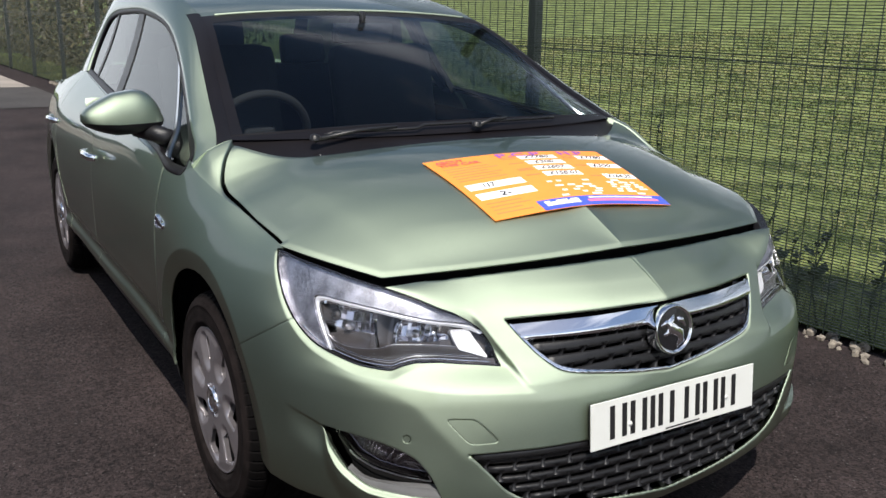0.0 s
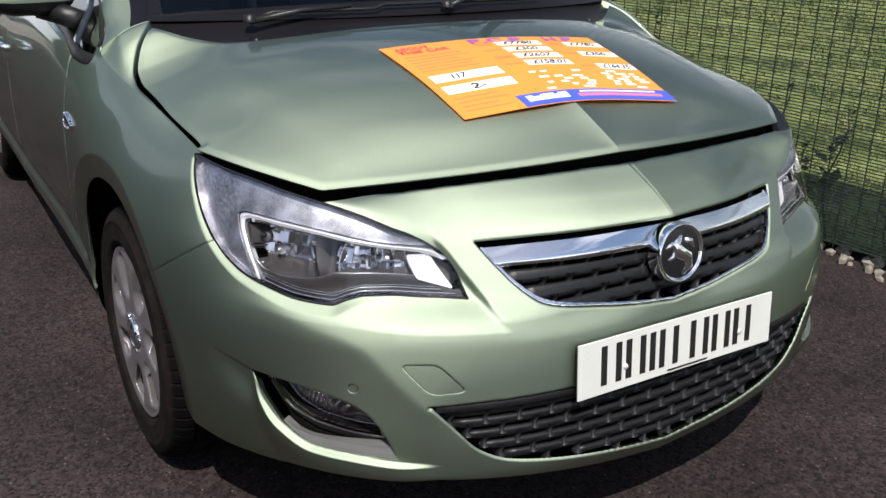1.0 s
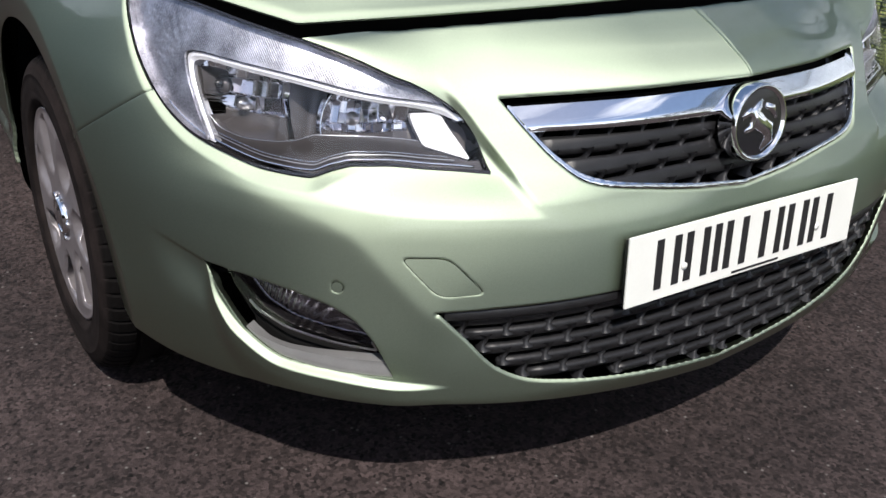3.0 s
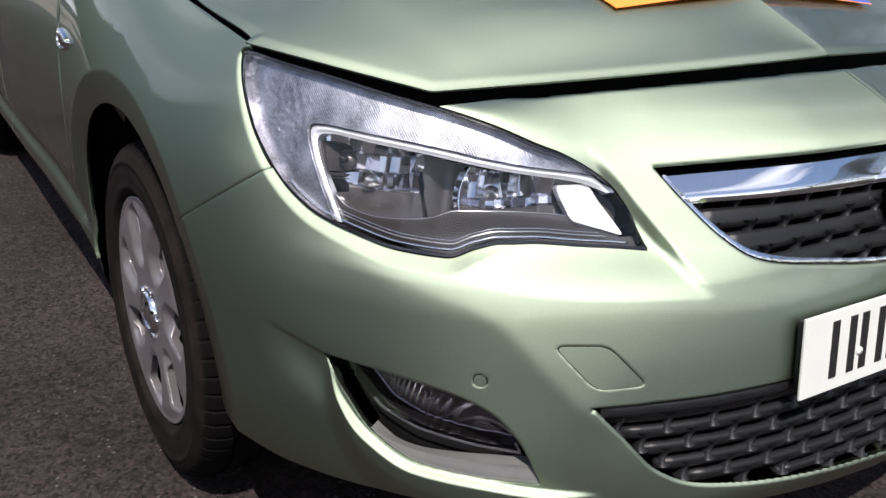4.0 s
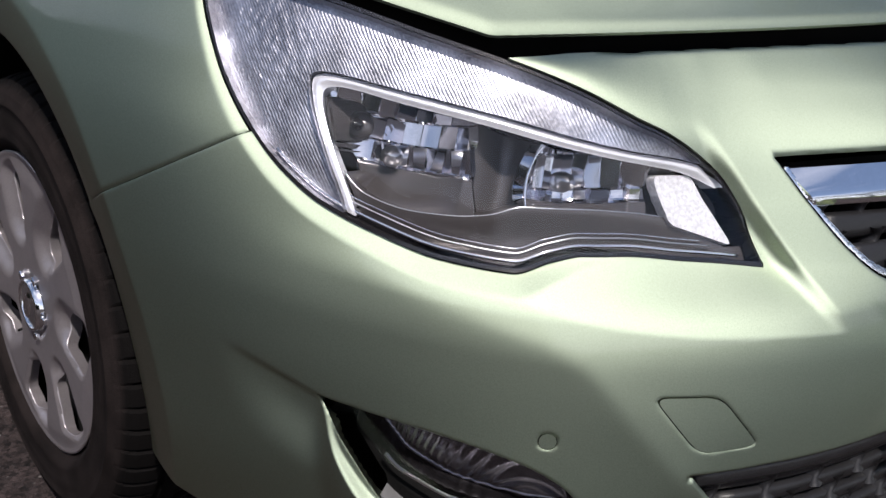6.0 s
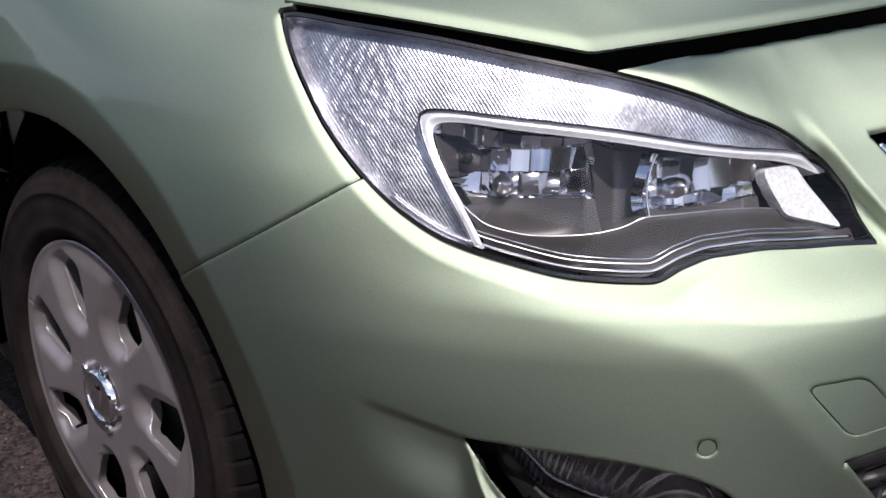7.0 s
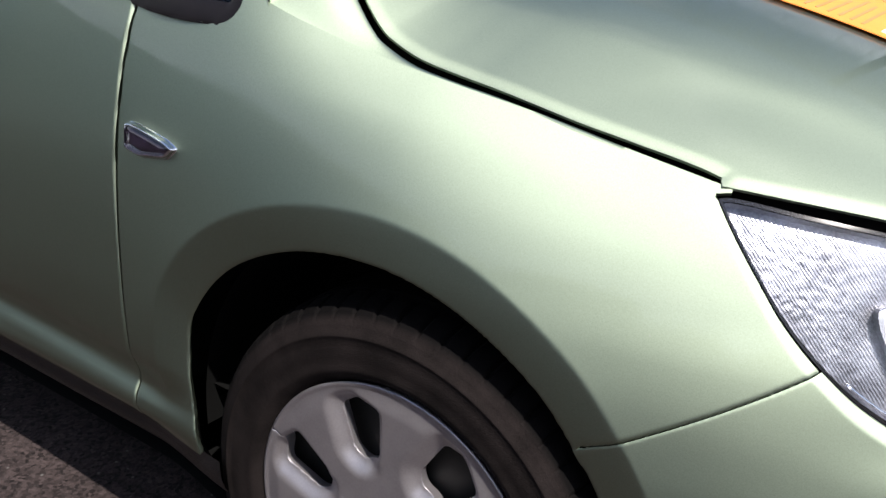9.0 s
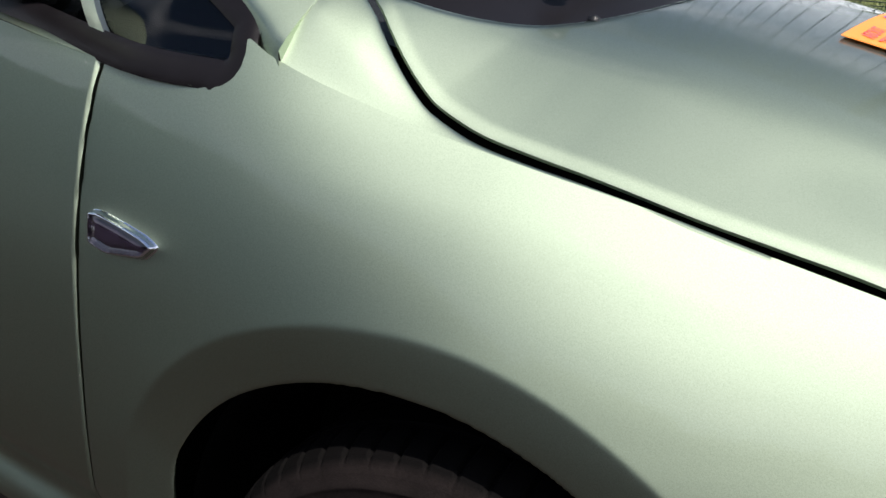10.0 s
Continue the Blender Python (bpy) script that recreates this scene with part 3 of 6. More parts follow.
P = rolled(rolled(lamp_flange(P, S, Z), np.minimum(keep, .02) + .006 * smooth(.035, .004, np.minimum.reduce([seam, -fog_in(S, Z), -lamp_in(S, Z)])), .005), np.minimum(seam, -fog_in(S, Z)), .0010)
half = clipped(P, keep, .016)
bumper = raw("front_bumper", *joined(half, flip(*half)), PAINT, car, "silver-green painted bumper and nose panel")

S, Z, P = sheet(.455, .60, .43, .51, .0018, .0018)
mirrored("washer_cover", clipped(P, inside(WASHER, S, Z) - .0010, .008), PAINT, bumper, "painted headlamp washer cover")
S, Z, P = sheet(.655, .69, .43, .465, .001, .001)
mirrored("parking_sensor", clipped(P, .0079 - np.hypot(S - .672, Z - .447), .008), PAINT, bumper, "painted round parking sensor")

# side window outline
outer_w = np.linspace(0, 1, 11)
OUT_Y, OUT_Z = [1.188, 1.300, 1.454, 1.713, 2.04, 2.345, 2.625, 2.95, 3.23, 3.32, 3.26], [.925, .982, 1.044, 1.157, 1.280, 1.327, 1.342, 1.335, 1.296, 1.16, 1.05]
IN_X = [.698, .6725, .634, .600, .562, .556, .55, .54, .53, .57, .68]
IN_Y, IN_Z = [1.207, 1.325, 1.52, 1.70, 1.93, 2.25, 2.6, 3.0, 3.50, 3.90, 4.02], [.984, 1.028, 1.120, 1.222, 1.318, 1.388, 1.425, 1.43, 1.395, 1.20, .95]


def glass_x(y, z):
    u = np.asarray(z) - .92
    nose = (1 - smooth(1.20, 1.36, y)) * (1 - smooth(.03, .13, u))      # the front corner leans in with the fender
    return .812 - .62 * u + .35 * u * u + .018 * (1 - smooth(0, .075, u)) - .022 * nose - .03 * smooth(2.4, 3.9, y)


belt = lambda y: pchip([1.15, 1.2, 1.45, 2.3, 3.1, 3.6], [.965, .914, .918, .978, 1.028, 1.06], y)
win_w = np.linspace(.045, 1, 116)
win_y, win_z = spline(outer_w, OUT_Y)(win_w)[0], spline(outer_w, OUT_Z)(win_w)[0]
yb = np.linspace(3.26, 1.255, 60)
DLO = np.concatenate([np.stack([win_y, win_z], -1), np.stack([yb, belt(yb) - .026 * smooth(1.62, 1.27, yb)], -1), [(1.251, .886), (1.239, .889), (1.230, .896), (1.225, .906), (1.225, .918), (1.229, .931)]])

# the bonnet's side edge, seen from above
side_y = [.60, .68, .706, .747, .788, .832, .928, .979, 1.005, 1.035, 1.054, 1.072, 1.10, 1.127, 1.151, 1.19, 1.25, 1.33]
side_x = [.765, .760, .762, .766, .770, .773, .775, .777, .778, .776, .774, .769, .757, .742, .725, .700, .670, .64]

# fenders
S, Z, P = sheet(.985, 1.90, .28, 1.00, .0030, .0028)
door_line = pchip([.2, .52, .7, .8, .9, 1.0], [1.872, 1.872, 1.870, 1.866, 1.860, 1.855], Z)
seam = pchip(SEAM_S, SEAM_Z, S)
ROLL_S, ROLL_Z = [1.22, 1.32, 1.42, 1.524, 1.576, 1.626, 1.664, 1.675, 1.70, 1.9], [.8247, .8425, .859, .8775, .890, .9035, .9155, .919, .930, 1.0]
fender_top = np.where(S < 1.22, seam, pchip(ROLL_S, ROLL_Z, S))
pane = inside(DLO, P[..., 1], Z)
foot = np.interp(S, [.992, 1.194, 1.4], [.6670, .5470, .50])
keep = np.minimum.reduce([door_line - S, fender_top - Z, -pane, Z - np.where(S < 1.2, foot, .312), -lamp_in(S, Z) - .0015, front_arch(P), np.where(S < 1.10, lamp_hi(S) - .001 - Z, 1)])
free = np.minimum.reduce([door_line - S, np.where(S < 1.2, Z - foot, 1), front_arch(P)])
P = rolled(lamp_flange(P, S, Z), free, .0022)
fender = clipped(P, keep, .007)
# where the fender rolls up between the bonnet and the foot of the windscreen pillar
fu, fk = np.linspace(0, 1, 60), np.linspace(0, 1, 40)
fs_ = 1.22 + .444 * fu
low = skin(fs_, pchip(ROLL_S, ROLL_Z, fs_))
rise_dir = skin(fs_, pchip(ROLL_S, ROLL_Z, fs_) + .002) - low
rise_dir /= np.linalg.norm(rise_dir, axis=1, keepdims=True)
hy_ = low[0, 1] + (1.205 - low[0, 1]) * fu
hx_ = pchip(side_y, side_x, hy_) + .004 + .004 * smooth(.3, .6, fu)
high = np.stack([-hx_, hy_, bonnet_z(hx_, hy_) - .0045], -1)
high += (np.array([-.698, 1.207, .984]) - high[-1]) * smooth(.88, 1, fu)[:, None]
low, high = low[:, None], high[:, None]
wide = np.linalg.norm(high - low, axis=-1, keepdims=True)
flat_dir = (high - low) * (1, 1, .25)
flat_dir /= np.maximum(np.linalg.norm(flat_dir, axis=-1, keepdims=True), 1e-9)
k_ = fk[None, :, None]
start = .45 * rise_dir[:, None] + .55 * (high - low) / np.maximum(wide, 1e-6)
roll = ((1 + 2 * k_) * (1 - k_) ** 2 * low + k_ * (1 - k_) ** 2 * wide * .9 * start
        + k_ * k_ * (3 - 2 * k_) * high + k_ * k_ * (k_ - 1) * wide * flat_dir * .7)
foot_k = np.linspace(0, 1, roll.shape[1])
foot_a = np.array([.822, 1.188, .925]) * (-1, 1, 1) + (np.array([-.698, 1.207, .984]) - (-.822, 1.188, .925)) * foot_k[:, None]
foot_a += np.array([-.34, -.30, .89]) * (.012 * np.sin(np.pi * foot_k) ** .7)[:, None]
roll = roll + (foot_a - roll[-1])[None] * smooth(.70, 1, fu)[:, None, None] * smooth(0, .5, foot_k)[None, :, None]
drop = np.concatenate([roll, roll[:, -1:] + (.006, 0, -.020)], 1)
fender = joined(fender, grid_mesh(drop))
mirrored("fender", fender, PAINT)

# doors and rear quarter
S, Z, P = sheet(1.80, 4.60, .24, 1.07, .012, .008)
P = P - np.stack([.0022 * smooth(.42, .72, Z), 0 * Z, 0 * Z], -1)      # the doors stand a little proud of the fender
Y = P[..., 1]
rear_edge = pchip([.24, .40, .62, .80, 1.07], [3.55, 3.60, 3.78, 3.84, 3.80], Z)
top_cut = belt(Y) - .026 * smooth(1.62, 1.27, Y) - .002 - Z
SD, ZD, PD = sheet(1.84, 2.90, .24, 1.07, .0024, .008)
PD = PD - np.stack([.0022 * smooth(.42, .72, ZD), 0 * ZD, 0 * ZD], -1)
lead = SD - pchip([.2, .52, .7, .8, .9, 1.0], [1.8755, 1.8755, 1.8735, 1.8695, 1.8635, 1.8585], ZD)
cut_d = belt(PD[..., 1]) - .026 * smooth(1.62, 1.27, PD[..., 1]) - .002 - ZD
front_door = clipped(rolled(PD, lead, .0036), np.minimum.reduce([lead, 2.895 - SD, cut_d, ZD - .312]), .014)
rear_door = clipped(P, np.minimum.reduce([S - 2.900, rear_edge - S, top_cut, Z - .312, arch_gap(P, REAR)]), .014)
quarter = clipped(P, np.minimum.reduce([S - rear_edge - .005, 4.60 - S, 1.04 - .09 * smooth(3.35, 3.95, Y) - Z, Z - .285, arch_gap(P, REAR)]), .014)
doors = mirrored("front_door", front_door, PAINT, label="green painted door")
rear_doors = mirrored("rear_door", rear_door, PAINT, label="green painted door")
mirrored("quarter_panel", quarter, PAINT)
S, Z, P = sheet(4.60, 5.513, .22, .95, .03, .02)
tail = grid_mesh(P)
raw("rear_bumper", *joined(tail, flip(*tail)), PAINT, car)
# narrow shoulder between the doors' top edge and the side windows
ys_ = np.linspace(1.27, 4.0, 90)
arc_y = skin(np.linspace(1.6, 4.8, 400), np.full(400, .97))[:, 1]
ss_ = np.interp(ys_, arc_y, np.linspace(1.6, 4.8, 400))
zb_ = np.minimum(belt(ys_) - .028 * smooth(1.62, 1.27, ys_), 1.04 - .09 * smooth(3.35, 3.95, ys_)) - .001
out_ = skin(ss_, zb_) - (.002, 0, 0)
in_ = np.stack([-(glass_x(ys_, np.maximum(zb_, .92)) + .006), ys_, zb_ + .001], -1)
ledge = grid_mesh(np.stack([out_, out_ * .5 + in_ * .5 + (0, 0, .003), in_], 1))
mirrored("shoulder", ledge, PAINT)
# sills
S, Z, P = sheet(1.70, 3.62, .17, .315, .02, .01)
sill = grid_mesh(sunk(P, .006 + .04 * smooth(.30, .17, Z)))
mirrored("sill", sill, BLACK, label="black side sill under the doors")

# near-black lining that stands in for the shade behind every opening
S, Z, P = sheet(0, 5.513, .17, .99, .02, .02)
back_in = .055 + .035 * (1 - smooth(1.1, 1.5, S))
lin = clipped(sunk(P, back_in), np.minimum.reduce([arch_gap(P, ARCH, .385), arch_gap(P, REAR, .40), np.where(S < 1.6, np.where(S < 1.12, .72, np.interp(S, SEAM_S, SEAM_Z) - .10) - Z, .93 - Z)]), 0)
raw("shade_lining", *joined(lin, flip(*lin)), GAP, car)
for cy in (FRONT, REAR):
    a = np.linspace(-.1, np.pi + .1, 40)
    rad = .366
    w = np.array([[(x, cy + rad * math.cos(t), .335 + rad * math.sin(t)) for x in (-.815, -.76, -.70, -.58)] for t in a])
    v, f = grid_mesh(w)
    cap = np.array([[(-.58, cy + k * rad * math.cos(t), .335 + k * rad * math.sin(t)) for k in (1, .5, .02)] for t in a])
    mirrored("wheel_arch_liner", joined((v, f), grid_mesh(cap)), GAP)
us = np.linspace(0, 5.513, 160)
edge_z = np.interp(us, [0, .13, .30, .47, .62, .74, .85, .96, 1.06, 1.15, 1.3, 1.6, 3.5, 5.5], [.204, .216, .236, .252, .262, .264, .251, .247, .25, .25, .22, .20, .20, .22])
ring_u = skin(us, edge_z)
tuck = ring_u * (.97, 1, 1) + (0, .012, 0)
tray = np.stack([tuck * (1 - k) + np.stack([0 * us, np.clip(ring_u[:, 1] * .8 + .45, .5, 4.0), np.full_like(us, .185)], -1) * k for k in (0, .12, .35, 1)], 1)
tv = grid_mesh(tray)
raw("undertray", *joined(tv, flip(*tv)), GAP, car)

# bonnet
k1, k2 = np.linspace(0, 1, 70), np.linspace(0, 1, 52)[1:]
lip_x = np.r_[.613 * k1, .613 + .153 * k2 + .018 * np.sin(np.pi * k2)]
lip_y = np.r_[.312 + .110 * k1**1.7, .422 + .240 * k2]
lip_p = np.stack([-lip_x, lip_y, np.r_[.797 - .0245 * k1**1.3, .7725 + .0385 * k2 + .005 * np.sin(np.pi * k2)]], -1)
X, Y = np.meshgrid(np.linspace(0, .80, 161), np.linspace(.26, 1.34, 217), indexing="ij")
side = np.stack([pchip(side_y, side_x, np.linspace(.665, 1.33, 60)) - .0035 - .002 * smooth(1.02, .92, np.linspace(.665, 1.33, 60)), np.linspace(.665, 1.33, 60)], -1)
rear_x = np.linspace(.700, 0, 40)
rear_y = pchip([0, .25, .40, .50, .57, .62, .66, .70], [.985, .993, 1.006, 1.030, 1.062, 1.102, 1.136, 1.176], rear_x)
ring = np.concatenate([[(-.1, lip_y[0])], np.stack([lip_x, lip_y], -1), side[side[:, 1] < 1.170], np.stack([rear_x, rear_y], -1), [(-.1, .985)]])
to_lip = (X[..., None] - lip_x) ** 2 + (Y[..., None] - lip_y) ** 2
gap = np.sqrt(to_lip.min(-1))
share = (to_lip + .004 ** 2) ** -2.0
fix = (share * (lip_p[:, 2] - bonnet_z(lip_x, lip_y))).sum(-1) / share.sum(-1)
inner = inside(ring, X, Y)
ZB = bonnet_z(X, Y) + fix * (1 - smooth(0, .16, gap)) - .003 * (1 - smooth(0, .014, inner))
PB = np.stack([-X, Y, ZB], -1)
hood = clipped(PB, inner, .003)
raw("bonnet", *joined(hood, flip(*hood)), PAINT, car, "silver-green bonnet slightly ajar, with a crease along the middle")
# near-black sheet in place of the shade under the bonnet
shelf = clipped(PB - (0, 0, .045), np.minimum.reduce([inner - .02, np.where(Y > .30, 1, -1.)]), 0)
raw("engine_bay_shade", *joined(shelf, flip(*shelf)), GAP, car)
# near-black wall standing in for shade in the slot between bonnet, nose and lamps
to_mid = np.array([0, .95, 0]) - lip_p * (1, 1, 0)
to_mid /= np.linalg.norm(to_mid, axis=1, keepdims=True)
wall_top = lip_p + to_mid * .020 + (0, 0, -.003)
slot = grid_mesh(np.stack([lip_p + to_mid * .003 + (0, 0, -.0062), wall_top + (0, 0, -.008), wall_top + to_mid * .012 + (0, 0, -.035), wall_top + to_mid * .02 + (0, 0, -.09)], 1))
raw("bonnet_slot_shade", *joined(slot, flip(*slot)), GAP, car)


# ---- glasshouse ----
ww = np.linspace(0, 1, 120)
oy, oz = spline(outer_w, OUT_Y)(ww)[0], spline(outer_w, OUT_Z)(ww)[0]
ix, iy, iz = (spline(outer_w, q)(ww)[0] for q in (IN_X, IN_Y, IN_Z))
ox = glass_x(oy, oz) + .012
ox += (.822 - ox[0]) * (1 - smooth(0, .10, ww))
kk = np.linspace(0, 1, 12)
A = np.stack([-ox, oy, oz], -1)[:, None]
B = np.stack([-ix, iy, iz], -1)[:, None]
out_dir = np.cross(np.gradient(A[:, 0], axis=0), (B - A)[:, 0])
out_dir /= np.linalg.norm(out_dir, axis=1, keepdims=True)
out_dir *= np.sign(-out_dir[:, :1] + .8 * out_dir[:, 2:])
strip = A + (B - A) * kk[:, None] + out_dir[:, None] * (.012 * np.sin(np.pi * kk) ** .7)[:, None]
low_foot = 1 - smooth(.03, .10, ww)      # at its foot the pillar runs down behind the fender's edge
tuck_in = A + np.stack([.010 - .008 * low_foot, 0 * ww, -.030 - .025 * low_foot], -1)[:, None]
low_w = 50      # the windscreen pillar ends here and the roof rail begins
pillar = joined(grid_mesh(np.concatenate([tuck_in, strip[:, :8]], 1)[:low_w]), grid_mesh(np.concatenate([tuck_in, strip], 1)[low_w - 1:]))
mirrored("windscreen_trim", grid_mesh(strip[:low_w, 7:] - np.array([0, 0, .001])), FRIT, label="black trim along the windscreen pillar")
foot_k = np.linspace(0, 1, roll.shape[1])
foot_a = np.stack([np.interp(foot_k, kk, strip[0, :, c]) for c in range(3)], -1)
foot_mid = (roll[-1] + foot_a) / 2 + (0, 0, .001)
mirrored("pillar_foot", grid_mesh(np.stack([roll[-1], foot_mid, foot_a], 0)), PAINT)
mirrored("roof_pillar", pillar, PAINT, label="green roof pillar and cant rail")
# black weather strip round the side windows: a flat band with a rounded outer edge
BY, BZ = np.meshgrid(np.linspace(1.15, 3.36, 620), np.linspace(.86, 1.37, 180), indexing="ij")
band_in = inside(DLO, BY, BZ) + .005
PS = np.stack([-(glass_x(BY, BZ) + .006), BY, BZ], -1)
PS = sunk(PS, -.004 * np.sin(np.pi * np.clip(band_in / .026, 0, 1)) ** .6)
mirrored("window_seal", clipped(PS, np.minimum(band_in, .026 - band_in), .014), SEALBLACK, label="black rubber window surround")
# side glass and the pillars between
GY, GZ = np.meshgrid(np.linspace(1.16, 3.34, 220), np.linspace(.89, 1.36, 60), indexing="ij")
ins = inside(DLO, GY, GZ)
PG = np.stack([-glass_x(GY, GZ), GY, GZ], -1)
b_post = np.abs(GY - (2.45 + (GZ - 1.0) * .35)) - .050
c_post = np.abs(GY - (3.02 + (GZ - 1.0) * .10)) - .020
q_post = np.abs(GY - (1.465 + (GZ - .958) * 1.5)) - .010
left_of = lambda y0, k, zr: (y0 + (GZ - zr) * k) - GY
quarter_pane = np.minimum(ins, left_of(1.454, 1.5, .958))
front_pane = np.minimum.reduce([ins, -left_of(1.476, 1.5, .958), left_of(2.40, .35, 1.0)])
rear_pane = np.minimum.reduce([ins, -left_of(2.50, .35, 1.0), left_of(3.00, .10, 1.0)])
last_pane = np.minimum.reduce([ins, -left_of(3.04, .10, 1.0)])
for vf in (quarter_pane, front_pane, rear_pane, last_pane):
    for o in mirrored("side_window", clipped(PG, vf, 0), TINTED, label="tinted side window glass"):
        o.visible_shadow = False
mirrored("door_pillar", clipped(PG - (.004, 0, 0), np.minimum.reduce([ins, -b_post]), .03), BLACK, label="black centre pillar")
mirrored("door_pillar", clipped(PG - (.004, 0, 0), np.minimum.reduce([ins, -c_post]), .03), BLACK, label="black rear pillar")
mirrored("quarter_light_bar", clipped(PG - (.008, 0, 0), np.minimum.reduce([ins, -q_post]), .012), SATIN, label="bright quarter-light bar")

# windscreen
ev = np.linspace(0, .4, 60)
ex, ey, ez = (spline(outer_w, q)(ev)[0] for q in (IN_X, IN_Y, IN_Z))
v01 = ev / .4
cy, cz = 1.03 + .90 * v01, .992 + .352 * v01 + .028 * np.sin(np.pi * v01)
xn = np.linspace(-1, 1, 101)
W = np.stack([ex[None] * xn[:, None], cy[None] + (ey - cy)[None] * np.abs(xn[:, None]) ** 2.2, cz[None] + (ez - cz)[None] * np.abs(xn[:, None]) ** 2.2], -1)
XN, V = np.meshgrid(xn, v01, indexing="ij")
edge = np.minimum.reduce([(1 - np.abs(XN)) * 1.3, V * .9 + .012, (1 - V) * .9])
W = W[::-1]
ws = raw("windscreen", *clipped(W, edge - .056, 0), GLASS, car, "clear windscreen glass")
ws.visible_shadow = False
raw("windscreen_frit", *clipped(W, .058 - edge, 0), FRIT, car, "black windscreen border")
hx = np.abs(W[:, 0, 0])
hy = pchip([0, .25, .40, .50, .57, .62, .66, .70, .8], [.985, .993, 1.006, 1.030, 1.062, 1.102, 1.136, 1.176, 1.25], hx) - .02
cowl_a = np.stack([W[:, 0, 0], hy, bonnet_z(hx, hy) - .006], -1)
raw("cowl", *grid_mesh(np.stack([cowl_a, (cowl_a + W[:, 4]) / 2 - (0, 0, .012), W[:, 4] + (0, 0, .002)], 1)), FRIT, car, "black plastic scuttle panel")
# roof, and the bright rolled edge over the windscreen
raw("roof_edge", *tube(W[4:-4, -1] + (0, -.004, .001), .0055, 8), PAINT, car)
ry_w = np.linspace(.4, .8, 60)
rx, ry, rz = (spline(outer_w, q)(ry_w)[0] for q in (IN_X, IN_Y, IN_Z))
rn = np.linspace(-1, 1, 41)
RF = np.stack([rx[None] * rn[:, None], ry[None] + 0 * rn[:, None], rz[None] + .028 * (1 - rn[:, None] ** 2)], -1)[::-1]
raw("roof", *grid_mesh(RF), PAINT, car, "silver-green roof panel")
for k, wide_ in enumerate((.030, .008, .034, .030, .012, .032)):
    xa = -.315 + .036 * k
    rp_ = np.array([[(x, y, 1.3185 + .0265 + .115 * (y - 1.93) + .0045 - .028 * (x / .56) ** 2) for x in (xa, xa + wide_)] for y in (2.035, 2.10)])
    v_, f_ = grid_mesh(rp_)
    raw("roof_lettering", np.concatenate([v_, v_ - (0, 0, .03)]), [tuple(reversed(q)) for q in f_] + [(0, 1, 5, 4)], PLATE, car, "plain white bars of lettering on the roof")
raw("headliner", *grid_mesh(RF[::-1] - (0, 0, .03)), SEAT, car)
# tailgate
tt = np.linspace(0, 1, 30)
top_e, low_e = np.array([.50, 3.50, 1.40]), np.array([.655, 4.05, .95])
TG = np.stack([rn[:, None] * (top_e[0] + (low_e[0] - top_e[0]) * tt), 0 * rn[:, None] + top_e[1] + (low_e[1] - top_e[1]) * tt, (top_e[2] + (low_e[2] - top_e[2]) * tt) + .02 * (1 - rn[:, None] ** 2)], -1)
RN, TT = np.meshgrid(rn, tt, indexing="ij")
hole = np.minimum.reduce([(.86 - np.abs(RN)) * .6, (TT - .14) * .7, (.84 - TT) * .7])
raw("tailgate", *clipped(TG, -hole, .02), PAINT, car)
rw = raw("rear_window", *clipped(TG, hole, 0), TINTED, car, "tinted rear window")
rw.visible_shadow = False


# ---- headlamps ----
brow_top = lambda s: pchip([.47, .498, .542, .62, .69, .768, .86, .952, 1.0], [.655, .668, .678, .689, .700, .711, .720, .727, .727], s)
brow_low = lambda s: pchip([.47, .50, .544, .618, .688, .766, .858, .932, 1.0], [.646, .656, .668, .680, .691, .702, .711, .718, .718], s)
leg_out = lambda z: pchip([.58, .626, .66, .696, .727], [.865, .890, .912, .936, .953], z)
cave_floor = lambda s: pchip([.484, .556, .60, .66, .722, .756, .788, .83, .872, .894, .912, .934], [.612, .636, .641, .644, .643, .633, .628, .626, .632, .645, .672, .714], s)

S, Z, P = sheet(.445, 1.122, .58, .81, .0017, .0017)
lin_ = lamp_in(S, Z)
rounded_max = lambda a, b, k: .5 * (a + b + np.sqrt((a - b) ** 2 + k * k) - .3 * k)
upper = rounded_max(Z - brow_top(S), S - leg_out(Z), .016)
pebble = np.random.default_rng(8).uniform(-1, 1, (2, 83, 79))
ci, cj = np.floor((S + .4 * Z) / .011).astype(int), np.floor((Z - .3 * S) / .009).astype(int)
ribs = (pebble[0, ci % 83, cj % 79] * ((S + .4 * Z) / .011 - ci - .5) + pebble[1, ci % 83, cj % 79] * ((Z - .3 * S) / .009 - cj - .5)) * (.0002 + .0008 * smooth(.93, 1.02, S)) * (1 - smooth(1.085, 1.10, S)) * smooth(.003, .014, lin_)
INDICATOR = clipped(sunk(P, .016 + ribs), np.minimum(lin_ - .0034, upper - .001), -.0115)
band = np.minimum.reduce([lin_ - .004, -upper, rounded_max(Z - brow_low(S), S - (leg_out(Z) - .008), .016)])
BROW = clipped(sunk(P, .010 - .004 * smooth(0, .006, band)), band, .020)
floor_z = cave_floor(S)
shelf_k = np.minimum.reduce([lin_ - .005, -upper - .008, np.where(S < .935, floor_z - Z, 1)])
SHELF = clipped(sunk(P, .018 + .010 * smooth(.0, .03, floor_z - Z)), shelf_k, .045)
SEAL = clipped(sunk(P, .004 + 0 * S), np.minimum(lin_ - .0005, .0028 - lin_), .085)
LENS_V = clipped(sunk(P, .0015 + .002 * smooth(.012, 0, lin_)), lin_ - .001, 0)
